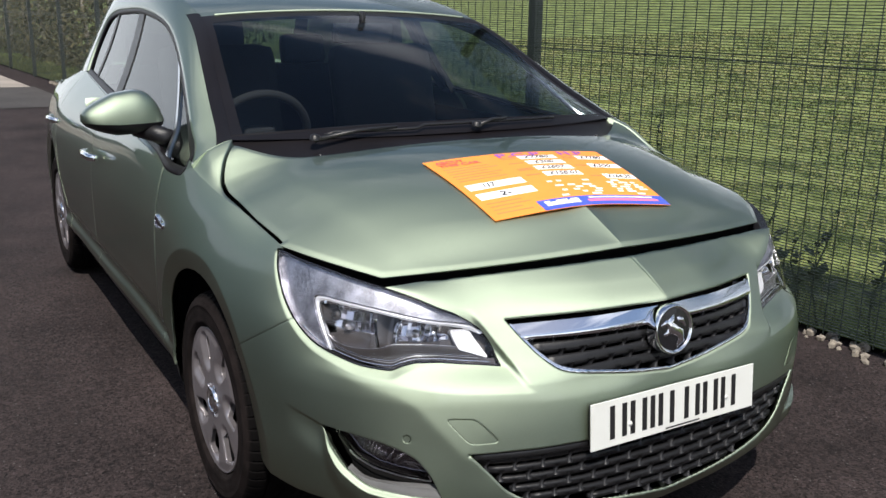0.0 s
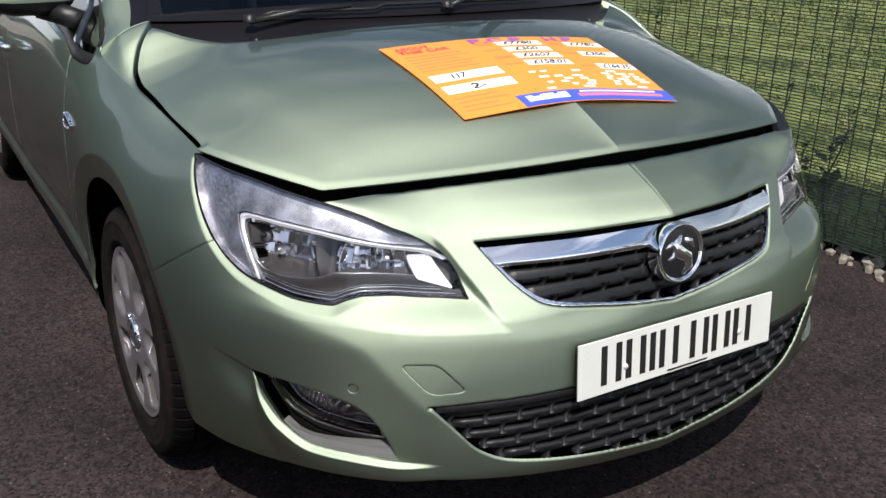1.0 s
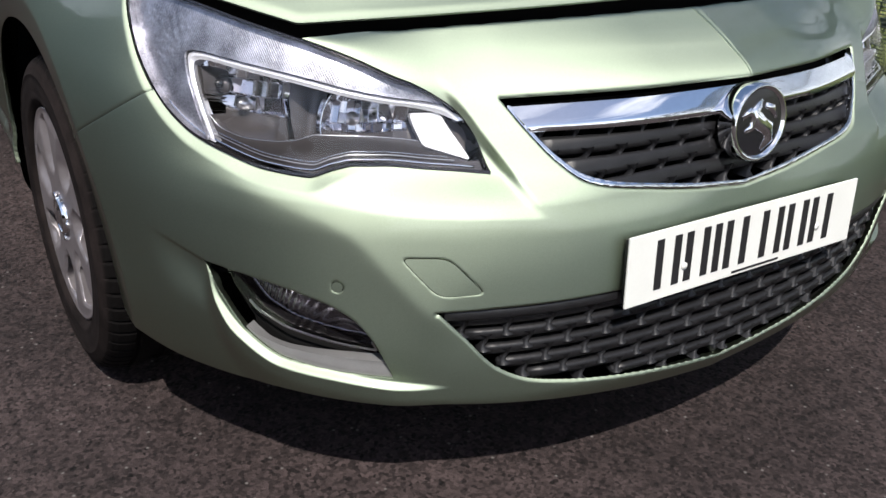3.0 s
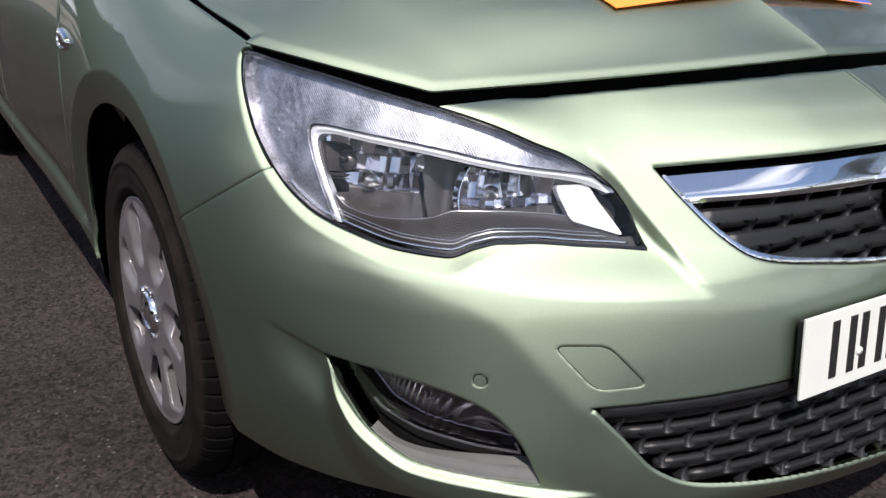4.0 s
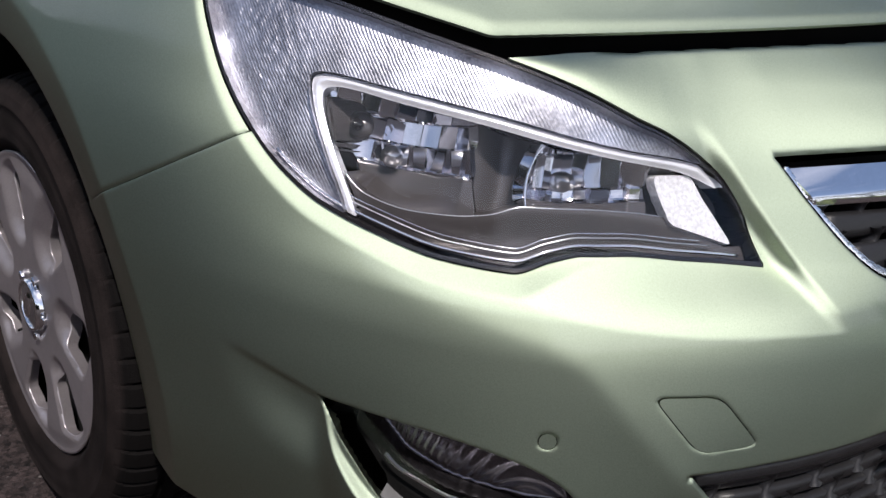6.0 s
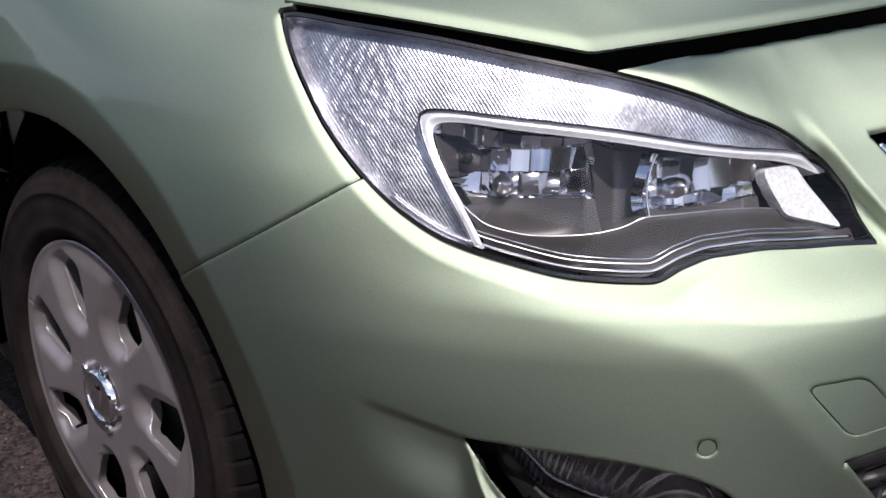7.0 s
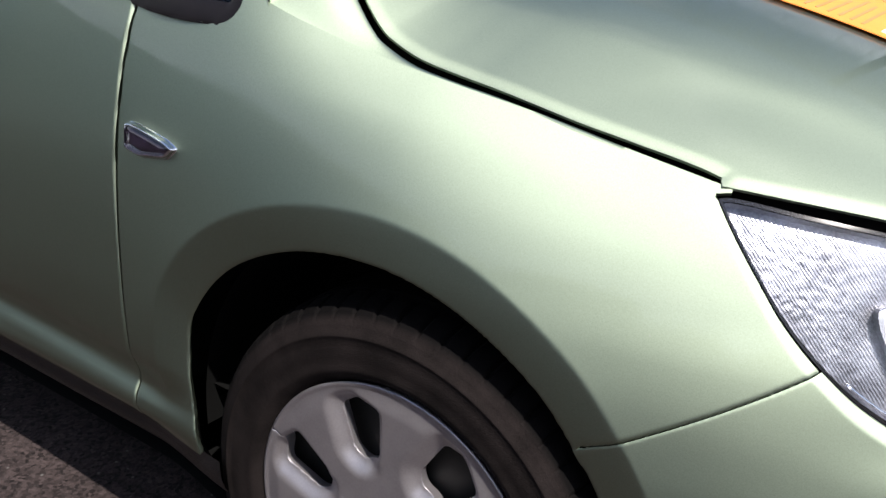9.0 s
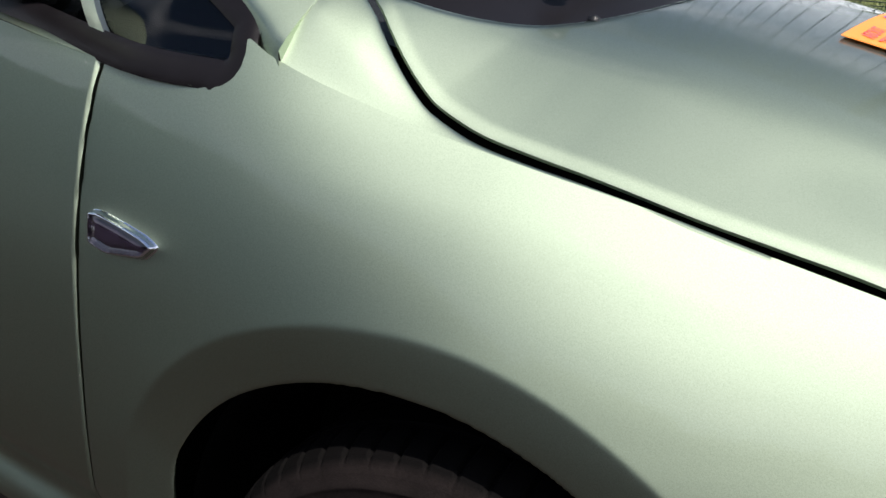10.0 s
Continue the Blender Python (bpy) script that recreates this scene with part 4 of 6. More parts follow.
TUB = clipped(sunk(P, .088 + 0 * S), lin_, 0)


def facets(s, z, ds, dz, amount, seed):
    """Small flat mirrors in rows like brickwork, each leaning its own way."""
    j = np.floor(z / dz).astype(int)
    sh = s + (j % 2) * ds * .5
    i = np.floor(sh / ds).astype(int)
    lean = np.random.default_rng(seed).uniform(-amount, amount, (2, 97, 89))
    return lean[0, i % 97, j % 89] * (sh - (i + .5) * ds) + lean[1, i % 97, j % 89] * (z - (j + .5) * dz)


S2, Z2, P2 = sheet(.47, .97, .59, .74, .0017, .0017)
cave_k = np.minimum.reduce([Z2 - cave_floor(S2) + .006, brow_low(S2) + .004 - Z2, S2 - .48, lamp_in(S2, Z2) - .006, leg_out(Z2) - .010 - S2])
B_AT, B_R = (.666, .662), .056
bow_a, bow_b = np.clip(1 - ((S2 - .872) / .085) ** 2, 0, 1), np.clip(1 - ((S2 - .666) / .065) ** 2, 0, 1)
in_a = S2 - .778 - .30 * (Z2 - .66)
in_b = np.where(S2 < B_AT[0], np.minimum(.05, S2 - .578), B_R - np.hypot(S2 - B_AT[0], Z2 - B_AT[1]))
# each bowl runs back along its smooth floor, then stands up as a wall of small mirrors
bowl = lambda bow, z0, z1, deep: .024 + deep * bow * smooth(z0, z1, Z2) - .16 * np.clip(Z2 - z1, 0, 1)
depth_a = bowl(bow_a, .622, .664, .044) + smooth(.660, .664, Z2) * facets(S2, Z2, .0200, .0190, .42, 3)
depth_b = bowl(bow_b, .626, .655, .040) + smooth(.650, .654, Z2) * facets(S2, Z2, .0145, .030, .40, 5)
BOWL_A = clipped(sunk(P2, depth_a), np.minimum.reduce([cave_k, in_a, Z2 - .6612]), .010)
BOWL_B = clipped(sunk(P2, depth_b), np.minimum.reduce([cave_k, in_b, Z2 - .6512]), .010)
flutes = .0006 * np.sin(S2 * 2 * np.pi / .0028) * np.maximum(np.exp(-((Z2 - .648) / .0016) ** 2), np.exp(-((Z2 - .640) / .0012) ** 2)) * (np.abs(S2 - .822) < .024)
BASE_A = clipped(sunk(P2, depth_a + flutes), np.minimum.reduce([cave_k, in_a, .6608 - Z2]), .006)
BASE_B = clipped(sunk(P2, depth_b), np.minimum.reduce([cave_k, in_b, .6508 - Z2]), .006)
well = np.exp(-((S2 - .745) / .030) ** 2)
cave_d = sunk(P2, .034 + .026 * well + .010 * np.exp(-((S2 - .585) / .03) ** 2))
CAVE = clipped(cave_d, np.minimum.reduce([cave_k, -in_a - .001, -in_b - .001, S2 - .64]), .03)
CAVE_IN = clipped(cave_d, np.minimum.reduce([cave_k, -in_b - .001, .62 - S2]), .03)


def thread(ss, zz, depth, r=.0008):
    """A fine bright edge that follows a line on the body skin at some depth."""
    e = 1e-3
    p0, p1, p2 = skin(ss, zz), skin(ss + e, zz), skin(ss, zz + e)
    n = np.cross(p2 - p0, p1 - p0)
    return tube(p0 - n / np.linalg.norm(n, axis=1, keepdims=True) * depth, r, 6)


def low_edge(off, s0, s1):
    """A line at an even distance from the lamp's lower edge."""
    ss = np.linspace(s0, s1, 90)
    lo = lamp_lo(ss)
    return ss, lo + off * np.sqrt(1 + np.gradient(lo, ss) ** 2)


LINE, LINE2, LINE3 = thread(*low_edge(.0085, .475, .965), .0115, .0018), thread(*low_edge(.0145, .505, .90), .0150, .0007), thread(*low_edge(.0180, .515, .91), .0165, .0006)
edge_s = np.linspace(.553, .898, 90)
FLOOR_EDGE = thread(edge_s, cave_floor(edge_s), .0185, .0006)
rim_t = np.radians(np.linspace(-45, 38, 40))
RIM_B = thread(B_AT[0] + B_R * np.cos(rim_t), np.minimum(B_AT[1] + B_R * np.sin(rim_t), brow_low(B_AT[0] + B_R * np.cos(rim_t))), .027, .0010)
INNER = rounded([(.580, .669), (.528, .668), (.478, .612), (.556, .630)], .008)
S3, Z3, P3 = sheet(.47, .60, .60, .68, .002, .002)
CORNER = clipped(sunk(P3, .013 + .0005 * np.sin(S3 * 1400) * np.sin(Z3 * 1500)), inside(INNER, S3, Z3), .012)


def spot(s, z, depth, r, length):
    """A small round bulb standing out of the body skin's depth towards the front."""
    p = sunk(skin(*np.meshgrid([s - .002, s, s + .002], [z - .002, z, z + .002], indexing="ij")), depth)
    n = grid_normals(p)[1, 1]
    base = p[1, 1]
    v, f = lathe([(0, r * .9), (length * .5, r), (length * .85, r * .8), (length, .0005)], 16)
    q = Vector((1, 0, 0)).rotation_difference(Vector(n)).to_matrix()
    return np.array([np.array(q @ Vector(c)) + base for c in v]), f


for side in (0, 1):
    one = (lambda vf: vf) if side == 0 else (lambda vf: flip(*vf))
    lamp = raw("headlight", *one(SEAL), GLOSSBLACK, car, "clear headlight with chrome brow and two reflectors")
    raw("housing", *one(TUB), GLOSSBLACK, lamp)
    raw("indicator_reflector", *one(INDICATOR), RIBBED, lamp, "ribbed silver indicator reflector")
    raw("brow", *one(BROW), BRIGHT, lamp, "bright chrome light strip")
    raw("shelf", *one(SHELF), BEZEL, lamp)
    raw("trim_line", *one(LINE), CHROME, lamp)
    raw("trim_line", *one(LINE2), SATIN, lamp)
    raw("trim_line", *one(LINE3), CHROME, lamp)
    raw("floor_edge", *one(FLOOR_EDGE), SATIN, lamp)
    raw("rim", *one(RIM_B), CHROME, lamp)
    raw("bezel", *one(CAVE), BEZEL, lamp)
    raw("bezel", *one(CAVE_IN), BEZEL, lamp)
    raw("low_beam_reflector", *one(BOWL_A), REFLECTOR, lamp, "stepped chrome reflector bowl", sm=False)
    raw("high_beam_reflector", *one(BOWL_B), REFLECTOR, lamp, "stepped chrome reflector bowl", sm=False)
    raw("bowl_floor", *one(BASE_A), BEZEL, lamp)
    raw("bowl_floor", *one(BASE_B), BEZEL, lamp)
    raw("bulb", *one(spot(.866, .672, .070, .010, .030)), SATIN, lamp)
    raw("bulb", *one(spot(.668, .666, .066, .010, .030)), SATIN, lamp)
    ring_lens = raw("position_lamp", *one(spot(.902, .692, .050, .0135, .012)), BEZEL, lamp)
    raw("bulb", *one(spot(.902, .692, .040, .006, .012)), GLOSSBLACK, ring_lens)
    raw("corner_reflector", *one(CORNER), material("white_reflector", (.60, .60, .62), .42, .3, var=.25, scale=300) if side == 0 else bpy.data.materials["white_reflector"], lamp)
    lens = raw("lens", *one(LENS_V), LENS, lamp, "clear plastic lens")
    lens.visible_shadow = False


# ---- grilles ----
def signed_skin(s, z, depth):
    """A point behind the skin on either half: s below zero is the car's left."""
    s = np.asarray(s, float)
    a = np.abs(s)
    e = 1e-3
    p, q, r = skin(a, z), skin(a + e, z), skin(a, np.asarray(z) + e)
    n = np.cross(r - p, q - p)
    n /= np.linalg.norm(n, axis=-1, keepdims=True)
    p = p - n * np.asarray(depth)[..., None]
    p[..., 0] *= np.where(s < 0, -1, 1)
    return p


def slat(smax, z, tall, front, back, drop=.004):
    s = np.linspace(-smax, smax, max(8, int(smax * 80)))
    zz = np.full_like(s, z)
    ring = [(tall / 2, front + .002), (tall / 4, front), (-tall / 4, front), (-tall / 2, front + .002), (-tall / 2 - drop, back), (tall / 2 - drop, back)]
    p = np.stack([signed_skin(s, zz + dz, np.full_like(s, dd)) for dz, dd in ring], 1)
    n, k = p.shape[:2]
    f = [(i * k + j, (i + 1) * k + j, (i + 1) * k + (j + 1) % k, i * k + (j + 1) % k) for i in range(n - 1) for j in range(k)]
    f += [tuple(range(k)), tuple(reversed([(n - 1) * k + j for j in range(k)]))]
    return p.reshape(-1, 3), f


def fin_mesh(tall, deep):
    """A short rib of the grille with a rounded, slightly waved front."""
    ys, zs = np.linspace(-deep / 2, deep / 2, 4), np.linspace(-tall / 2, tall / 2, 7)
    rings = []
    for z in zs:
        w = .0036 + .0060 * abs(z / tall * 2) ** 3
        o = .0030 * math.sin(z / tall * 2 * math.pi)
        f = -deep / 2 + .003 * (1 - abs(2 * z / tall) ** 2)
        rings.append([(o - w, deep / 2, z), (o - w, f + .003, z), (o, f, z), (o + w, f + .003, z), (o + w, deep / 2, z)])
    p = np.array(rings)
    v, f = grid_mesh(p)
    me = bpy.data.meshes.new("fin")
    me.from_pydata([tuple(map(float, c)) for c in v], [], [tuple(reversed([int(i) for i in q])) for q in f])
    me.polygons.foreach_set("use_smooth", [True] * len(me.polygons))
    me.materials.append(BLACK)
    return me


def limit(fn, z):
    s = np.linspace(0, .56, 400)
    ok = fn(s, np.full_like(s, z)) > -.0005
    return float(s[ok].max()) if ok.any() else 0


def fins(parent, fn, rows, pitch, mesh, depth, lean=0.0):
    for k, (za, zb) in enumerate(zip(rows[:-1], rows[1:])):
        zm = (za + zb) / 2
        lim = limit(fn, zm) - .006
        first = pitch * .5 + k * lean if lean else pitch * (.25 if k % 2 else .75)
        for m in range(-8, 8):
            s = m * pitch + first
            if abs(s) > lim:
                continue
            p = signed_skin(np.array([s]), np.array([zm]), np.array([depth]))[0]
            t = signed_skin(np.array([s + .004]), np.array([zm]), np.array([depth]))[0] - p
            ob = new("fin", mesh)
            ob.parent = parent
            ob.matrix_basis = pose(*p, -4, 0, math.degrees(math.atan2(-t[1], -t[0])))


# upper grille
S, Z, P = sheet(0, .44, .53, .71, .004, .004)
gin = grille_in(S, Z)
back_v = clipped(sunk(P, .050 + 0 * S), gin + .004, 0)
grille = raw("upper_grille", *joined(back_v, flip(*back_v)), GAP, car, "black honeycomb grille under a chrome wing bar")
rows = [.546, .574, .602, .630, .658]
for z in rows[1:-1]:
    raw("slat", *slat(limit(grille_in, z), z, .0215, .011, .040), BLACK, grille)
fin = fin_mesh(.028, .030)
fins(grille, grille_in, rows, .058, fin, .0225, .017)
bar_low = pchip([0, .10, .25, .392, .44], [.652, .651, .648, .645, .640], S)
bulge = np.clip((Z - bar_low) / (.700 - bar_low), 0, 1)
bar_top = pchip([0, .12, .24, .36, .432], [.702, .699, .695, .690, .687], S) - .0105      # a dark slot stays open above the bar
bar_k = np.minimum.reduce([gin - .003, Z - bar_low, bar_top - Z])
bar_v = clipped(sunk(P, -.007 + .017 * bulge + .008 * np.exp(-bulge * 14)), bar_k, .02)
raw("wing_bar", *joined(bar_v, flip(*bar_v)), CHROME, grille, "polished chrome wing bar")
frame_k = np.minimum.reduce([gin - .0005, .0075 - gin, np.where(Z < .69 - .01 * S, 1., -1.), np.where(Z < pchip([0, .25, .43], [.60, .62, .684], S), 1., -1.)])
fr_v = clipped(sunk(P, .002 - .003 * np.sin(np.pi * np.clip(gin / .0075, 0, 1))), frame_k, .012)
raw("chrome_frame", *joined(fr_v, flip(*fr_v)), CHROME, grille)
# badge: ring, dark disc and a plain bright shape
v, f = lathe([(-.020, .060), (.004, .060), (.009, .0585), (.011, .0565), (.010, .0535), (.007, .0515), (.006, .050)], 64)
tr = lambda vf, m: (np.array([m @ Vector(map(float, c)) for c in vf[0]]), vf[1])
turn_f = pose(0, .126, .638, 0, 0, -90) @ pose(0, 0, 0, 0, -8, 0)
badge = raw("badge", *tr((v, f), turn_f), CHROME, grille, "round chrome badge")
disc = lathe([(.0062, .0515), (.0085, .03), (.0095, .0008)], 48)
raw("badge_disc", *tr(disc, turn_f), GLOSSBLACK, badge)
for path_, wid in (([(.0, .034), (-.014, .020), (-.004, .002), (.016, -.010), (.020, -.028), (.004, -.042)], (.005, .011, .014, .013, .010, .003)),
                   ([(-.040, .012), (-.026, .020), (-.012, .012), (-.020, -.006), (-.034, -.010)], (.003, .007, .010, .007, .003)),
                   ([(.008, .026), (.024, .020), (.034, .004)], (.004, .007, .003))):
    band_ = tube([(0, y, z) for y, z in path_], wid, 10)
    raw("badge_shape", *tr((np.array(band_[0]) * (.55, 1, 1) + (.0085, 0, 0), band_[1]), turn_f), CHROME, badge)

# lower grille
S, Z, P = sheet(0, .545, .20, .43, .005, .005)
lk = low_in(S, Z)
back_v = clipped(sunk(P, .055 + 0 * S), lk + .004, 0)
lower = raw("lower_grille", *joined(back_v, flip(*back_v)), GAP, car, "black plastic lower grille of staggered cells")
rows = [.234, .261, .288, .315, .342, .369, .394]
for z in rows:
    raw("slat", *slat(limit(low_in, z), z, .0165, .012, .044), BLACK, lower)
raw("top_bar", *slat(limit(low_in, .408) - .002, .4075, .017, .004, .03, .0), BLACK, lower)
fin = fin_mesh(.0275, .034)
fins(lower, low_in, rows, .068, fin, .0245)

# number plate; the characters are plain bars
pm = pose(0, .0915, .4565, -5, 0, 0)
bm = bmesh.new()
box(bm, (.520, .004, .111), None, .0015)
bmesh.ops.transform(bm, matrix=pm, verts=bm.verts)
plate = part("number_plate", bm, PLATE, car, "white number plate with black bars", sm=False)
bm = bmesh.new()
box(bm, (.505, .012, .095), None, .001)
bmesh.ops.transform(bm, matrix=pose(0, .100, .4565, -5, 0, 0), verts=bm.verts)
part("plate_backing", bm, BLACK, plate)
x0 = -.2055
for wide, gap_ in ((.05, .011), (.05, .011), (.014, .011), (.05, .033), (.05, .011), (.05, .011), (.05, 0)):
    strokes = (0,) if wide < .02 else (0, .036)
    for st in strokes:
        bm = bmesh.new()
        box(bm, (.014, .0012, .079))
        bmesh.ops.transform(bm, matrix=pm @ pose(x0 + st + .007, -.0026, .002), verts=bm.verts)
        part("plate_bar", bm, INK, plate, sm=False)
    x0 += wide + gap_
for sx in (-.145, .165):
    vf = lathe([(0, .0062), (.0018, .0055), (.0026, .0005)], 14)
    raw("plate_screw", *tr(vf, pm @ pose(sx, -.0025, -.012, 0, 0, -90)), PLATE, plate)
box_bar = bmesh.new()
box(box_bar, (.11, .0008, .0035))
bmesh.ops.transform(box_bar, matrix=pm @ pose(.02, -.0025, -.049), verts=box_bar.verts)
part("plate_small_print", box_bar, INK, plate, sm=False)

# fog lamps
S, Z, P = sheet(.58, .90, .295, .45, .0018, .0018)
fk = fog_in(S, Z)
FOG_BACK = clipped(sunk(P, .034 + .02 * smooth(0, .03, fk)), fk + .004, 0)
FOG_LAMP = rounded([(.868, .440), (.852, .407), (.812, .368), (.76, .349), (.68, .338), (.610, .332), (.624, .358), (.652, .402), (.70, .426), (.768, .441)], .010)
fl = np.minimum(inside(FOG_LAMP, S, Z), fk - .003)
FOG_REF = clipped(sunk(P, .034 + .018 * smooth(0, .010, fl) + .0008 * np.sin((S + 4 * (S - .80) ** 2 + .30 * Z) * 2 * np.pi / .0078)), fl - .002, .004)
FOG_LENS = clipped(sunk(P, .022 - .004 * smooth(0, .03, fl)), fl, 0)
FOG_LINE = clipped(sunk(P, .0205 + 0 * S), np.minimum.reduce([.0010 - np.abs(fl - .0045), .385 - Z + 0 * S, np.where(Z < .352 + .35 * np.maximum(0, S - .70), 1., -1.)]), .003)
fog_foot = Z - pchip([.592, .668, .75, .812, .85, .888], [.305, .308, .315, .345, .388, .438], S)
ft = np.minimum(fog_foot + .002, pchip([.592, .66, .76, .805, .84], [.022, .019, .012, .003, -.006], S) - fog_foot)
FOG_STRIP = clipped(sunk(P, .004 + .005 * smooth(0, .02, fog_foot)), np.minimum(ft, fk + .001), .02)
FOGREF = material("dark_ribbed_reflector", (.13, .125, .14), .22, 1.0, var=.4, scale=120)
for side in (0, 1):
    one = (lambda vf: vf) if side == 0 else (lambda vf: flip(*vf))
    fog = raw("fog_lamp", *one(FOG_BACK), GAP, car, "fog lamp set in a black recess")
    raw("reflector", *one(FOG_REF), FOGREF, fog)
    raw("lens_edge", *one(FOG_LINE), SATIN, fog)
    raw("trim_strip", *one(FOG_STRIP), material("grey_fog_trim", (.12, .12, .12), .45, var=.1, scale=30) if side == 0 else bpy.data.materials["grey_fog_trim"], fog, "grey plastic trim strip")
    raw("lens", *one(FOG_LENS), LENS, fog).visible_shadow = False

# ---- side details ----
IND = rounded([(1.850, .754), (1.834, .756), (1.802, .751), (1.770, .745), (1.752, .737), (1.770, .721), (1.820, .714), (1.848, .720)], .006)
S, Z, P = sheet(1.735, 1.862, .708, .77, .0009, .0009)
ik = inside(IND, S, Z)
IND_FRAME = clipped(sunk(P, -.008 * smooth(0, .0035, ik)), np.minimum(ik, .0042 - ik), .006)
IND_LENS = clipped(sunk(P, -.004 - .003 * smooth(.004, .014, ik)), ik - .0035, 0)
INDL = material("smoked_indicator_lens", (.016, .012, .022), .10, 0, var=.5, scale=60, coat=.3)
for side in (0, 1):
    one = (lambda vf: vf) if side == 0 else (lambda vf: flip(*vf))
    ind = raw("side_indicator", *one(IND_FRAME), CHROME, car, "chrome-framed side indicator")
    raw("lens", *one(IND_LENS), INDL, ind)

# door handles and mirrors
for y, parent in ((2.30, 0), (3.20, 1)):
    zc = .80 if y < 3 else .84
    pts = [(-.905, y - .10, zc), (-.925, y - .07, zc), (-.930, y, zc), (-.925, y + .07, zc), (-.905, y + .10, zc)]
    vf = tube(pts, [.012, .014, .015, .014, .012], 10)
    for o, door in zip(range(2), (doors, rear_doors)[parent]):
        raw("handle", *(vf if o == 0 else flip(*vf)), CHROME, door, "chrome pull handle")


def mirror_shape(kind):
    a, b = np.meshgrid(np.linspace(-np.pi, np.pi, 61), np.linspace(-np.pi / 2, np.pi / 2, 31), indexing="ij")
    sgn = lambda q, e: np.sign(q) * np.abs(q) ** e
    x, y, z = sgn(np.cos(b), .65) * sgn(np.cos(a), .75), sgn(np.cos(b), .65) * sgn(np.sin(a), .75), sgn(np.sin(b), .75)
    y = np.where(y > 0, y * .35, y)                       # flat behind, where the glass is
    p = np.stack([x * .124, y * .085 + .018 * x, z * .060 + .016 * (1 + x) * np.maximum(z, 0)], -1)
    p[..., 2] *= np.where(x < -.2, 1 + .45 * (x + .2), 1)
    p[..., 0] -= .030 * np.clip(z, -.3, 1) * np.clip(x, 0, 1)
    if kind == "shell":
        k = z + .28
    else:
        k = -.26 - z
        p = p * (.99, .98, .92)
    return p + (-.921, 1.60, 1.021), k


SH, SK = mirror_shape("shell")
BA, BK = mirror_shape("base")
turned = lambda vf: (vf[0], [tuple(reversed(q)) for q in vf[1]])
m_shell, m_base = turned(clipped(SH, SK, 0)), turned(clipped(BA, BK, 0))
m_arm = tube([(-.80, 1.50, .955), (-.83, 1.55, .968), (-.88, 1.59, .985)], [.03, .028, .03], 12)
MIRROR = material("mirror_glass", (.9, .9, .9), .01, 1.0)
m_glass = grid_mesh(np.array([[(-.925 + u * .095, 1.628 + u * .012, 1.036 + w * .042) for u in np.linspace(-1, 1, 9)] for w in np.linspace(-1, 1, 5)]))
mir = raw("door_mirror", *m_shell, PAINT, car, "green door mirror shell on a black base")
raw("base", *m_base, BLACK, mir)
raw("arm", *m_arm, BLACK, mir)
raw("glass", *m_glass, MIRROR, mir)

# wipers
for x_a, x_b, v_a, v_b in ((-.46, -.06, .016, .040), (-.10, .36, .034, .046)):
    xs = np.linspace(x_a, x_b, 14)
    vv = np.linspace(v_a, v_b, 14)
    pts = []
    for x, q in zip(xs, vv):
        k = int(q * 59)
        n = x / ex[k]
        pts.append((x, cy[k] + (ey[k] - cy[k]) * abs(n) ** 2.2 - .010, cz[k] + (ez[k] - cz[k]) * abs(n) ** 2.2 + .012))
    blade = raw("wiper", *tube(pts, .0045, 8), BLACK, car, "black wiper blade and arm")
    mid = np.array(pts[7])
    pivot = np.array(pts[0]) + (-.04 if x_a < -.3 else .12, -.022, -.010)
    raw("arm", *tube([pivot, (pivot + mid) / 2 + (0, 0, .012), mid + (0, 0, .008)], [.008, .006, .004], 8), BLACK, blade)
    raw("pivot_cap", *tr(lathe([(0, .016), (.014, .014), (.018, .001)], 16), Matrix.Translation(pivot) @ pose(0, 0, 0, 0, -90, 0)), BLACK, blade)
vf = lathe([(0, .007), (.004, .006), (.006, .0005)], 12)
for x in (-.50, .50):
    raw("washer_jet", *tr(vf, pose(x, 1.03, float(bonnet_z(x, 1.03)) - .003, 0, -90, 0)), BLACK, car)

# ---- wheels ----
TYRE_R = .3115


def tyre():
    """A road tyre: bulging sidewall with moulded rings, a squared shoulder cut into blocks, grooves round the tread."""
    prof = [(.080, .198), (.094, .208), (.1005, .216), (.1025, .222), (.1015, .226), (.1035, .236), (.1035, .250), (.1020, .262), (.1032, .264), (.1032, .267), (.1010, .270), (.0985, .281), (.0940, .290),
            (.0880, .2975), (.0790, .3035), (.0640, .3085), (.0500, .3105), (.0490, .303), (.0410, .303), (.0400, .3110), (.0130, .3115), (.0120, .303), (-.0120, .303), (-.0130, .3115), (-.040, .311), (-.05, .3105), (-.08, .3005), (-.098, .275), (-.103, .245), (-.1, .215), (-.085, .198)]
    n = 420
    v, f = lathe([(-a, r) for a, r in prof], n)
    v = v.reshape(len(prof), n, 3)
    for k, cut in ((12, .0012), (13, .004), (14, .0075), (15, .0075), (16, .0075)):
        dip = np.where(np.arange(n) % 7 == 0, 1 - cut / .31, 1)
        v[k, :, 1:] *= dip[:, None]
    r = np.hypot(v[..., 1], v[..., 2])
    full = .301 + .0105 * smooth(.72, .99, -v[..., 2] / r)      # the loaded foot reaches the ground
    v[..., 1:] *= (np.where(r > .25, .25 + (r - .25) * (full - .25) / (TYRE_R - .25), r) / r)[..., None]
    return v.reshape(-1, 3), [tuple(reversed(q)) for q in f]


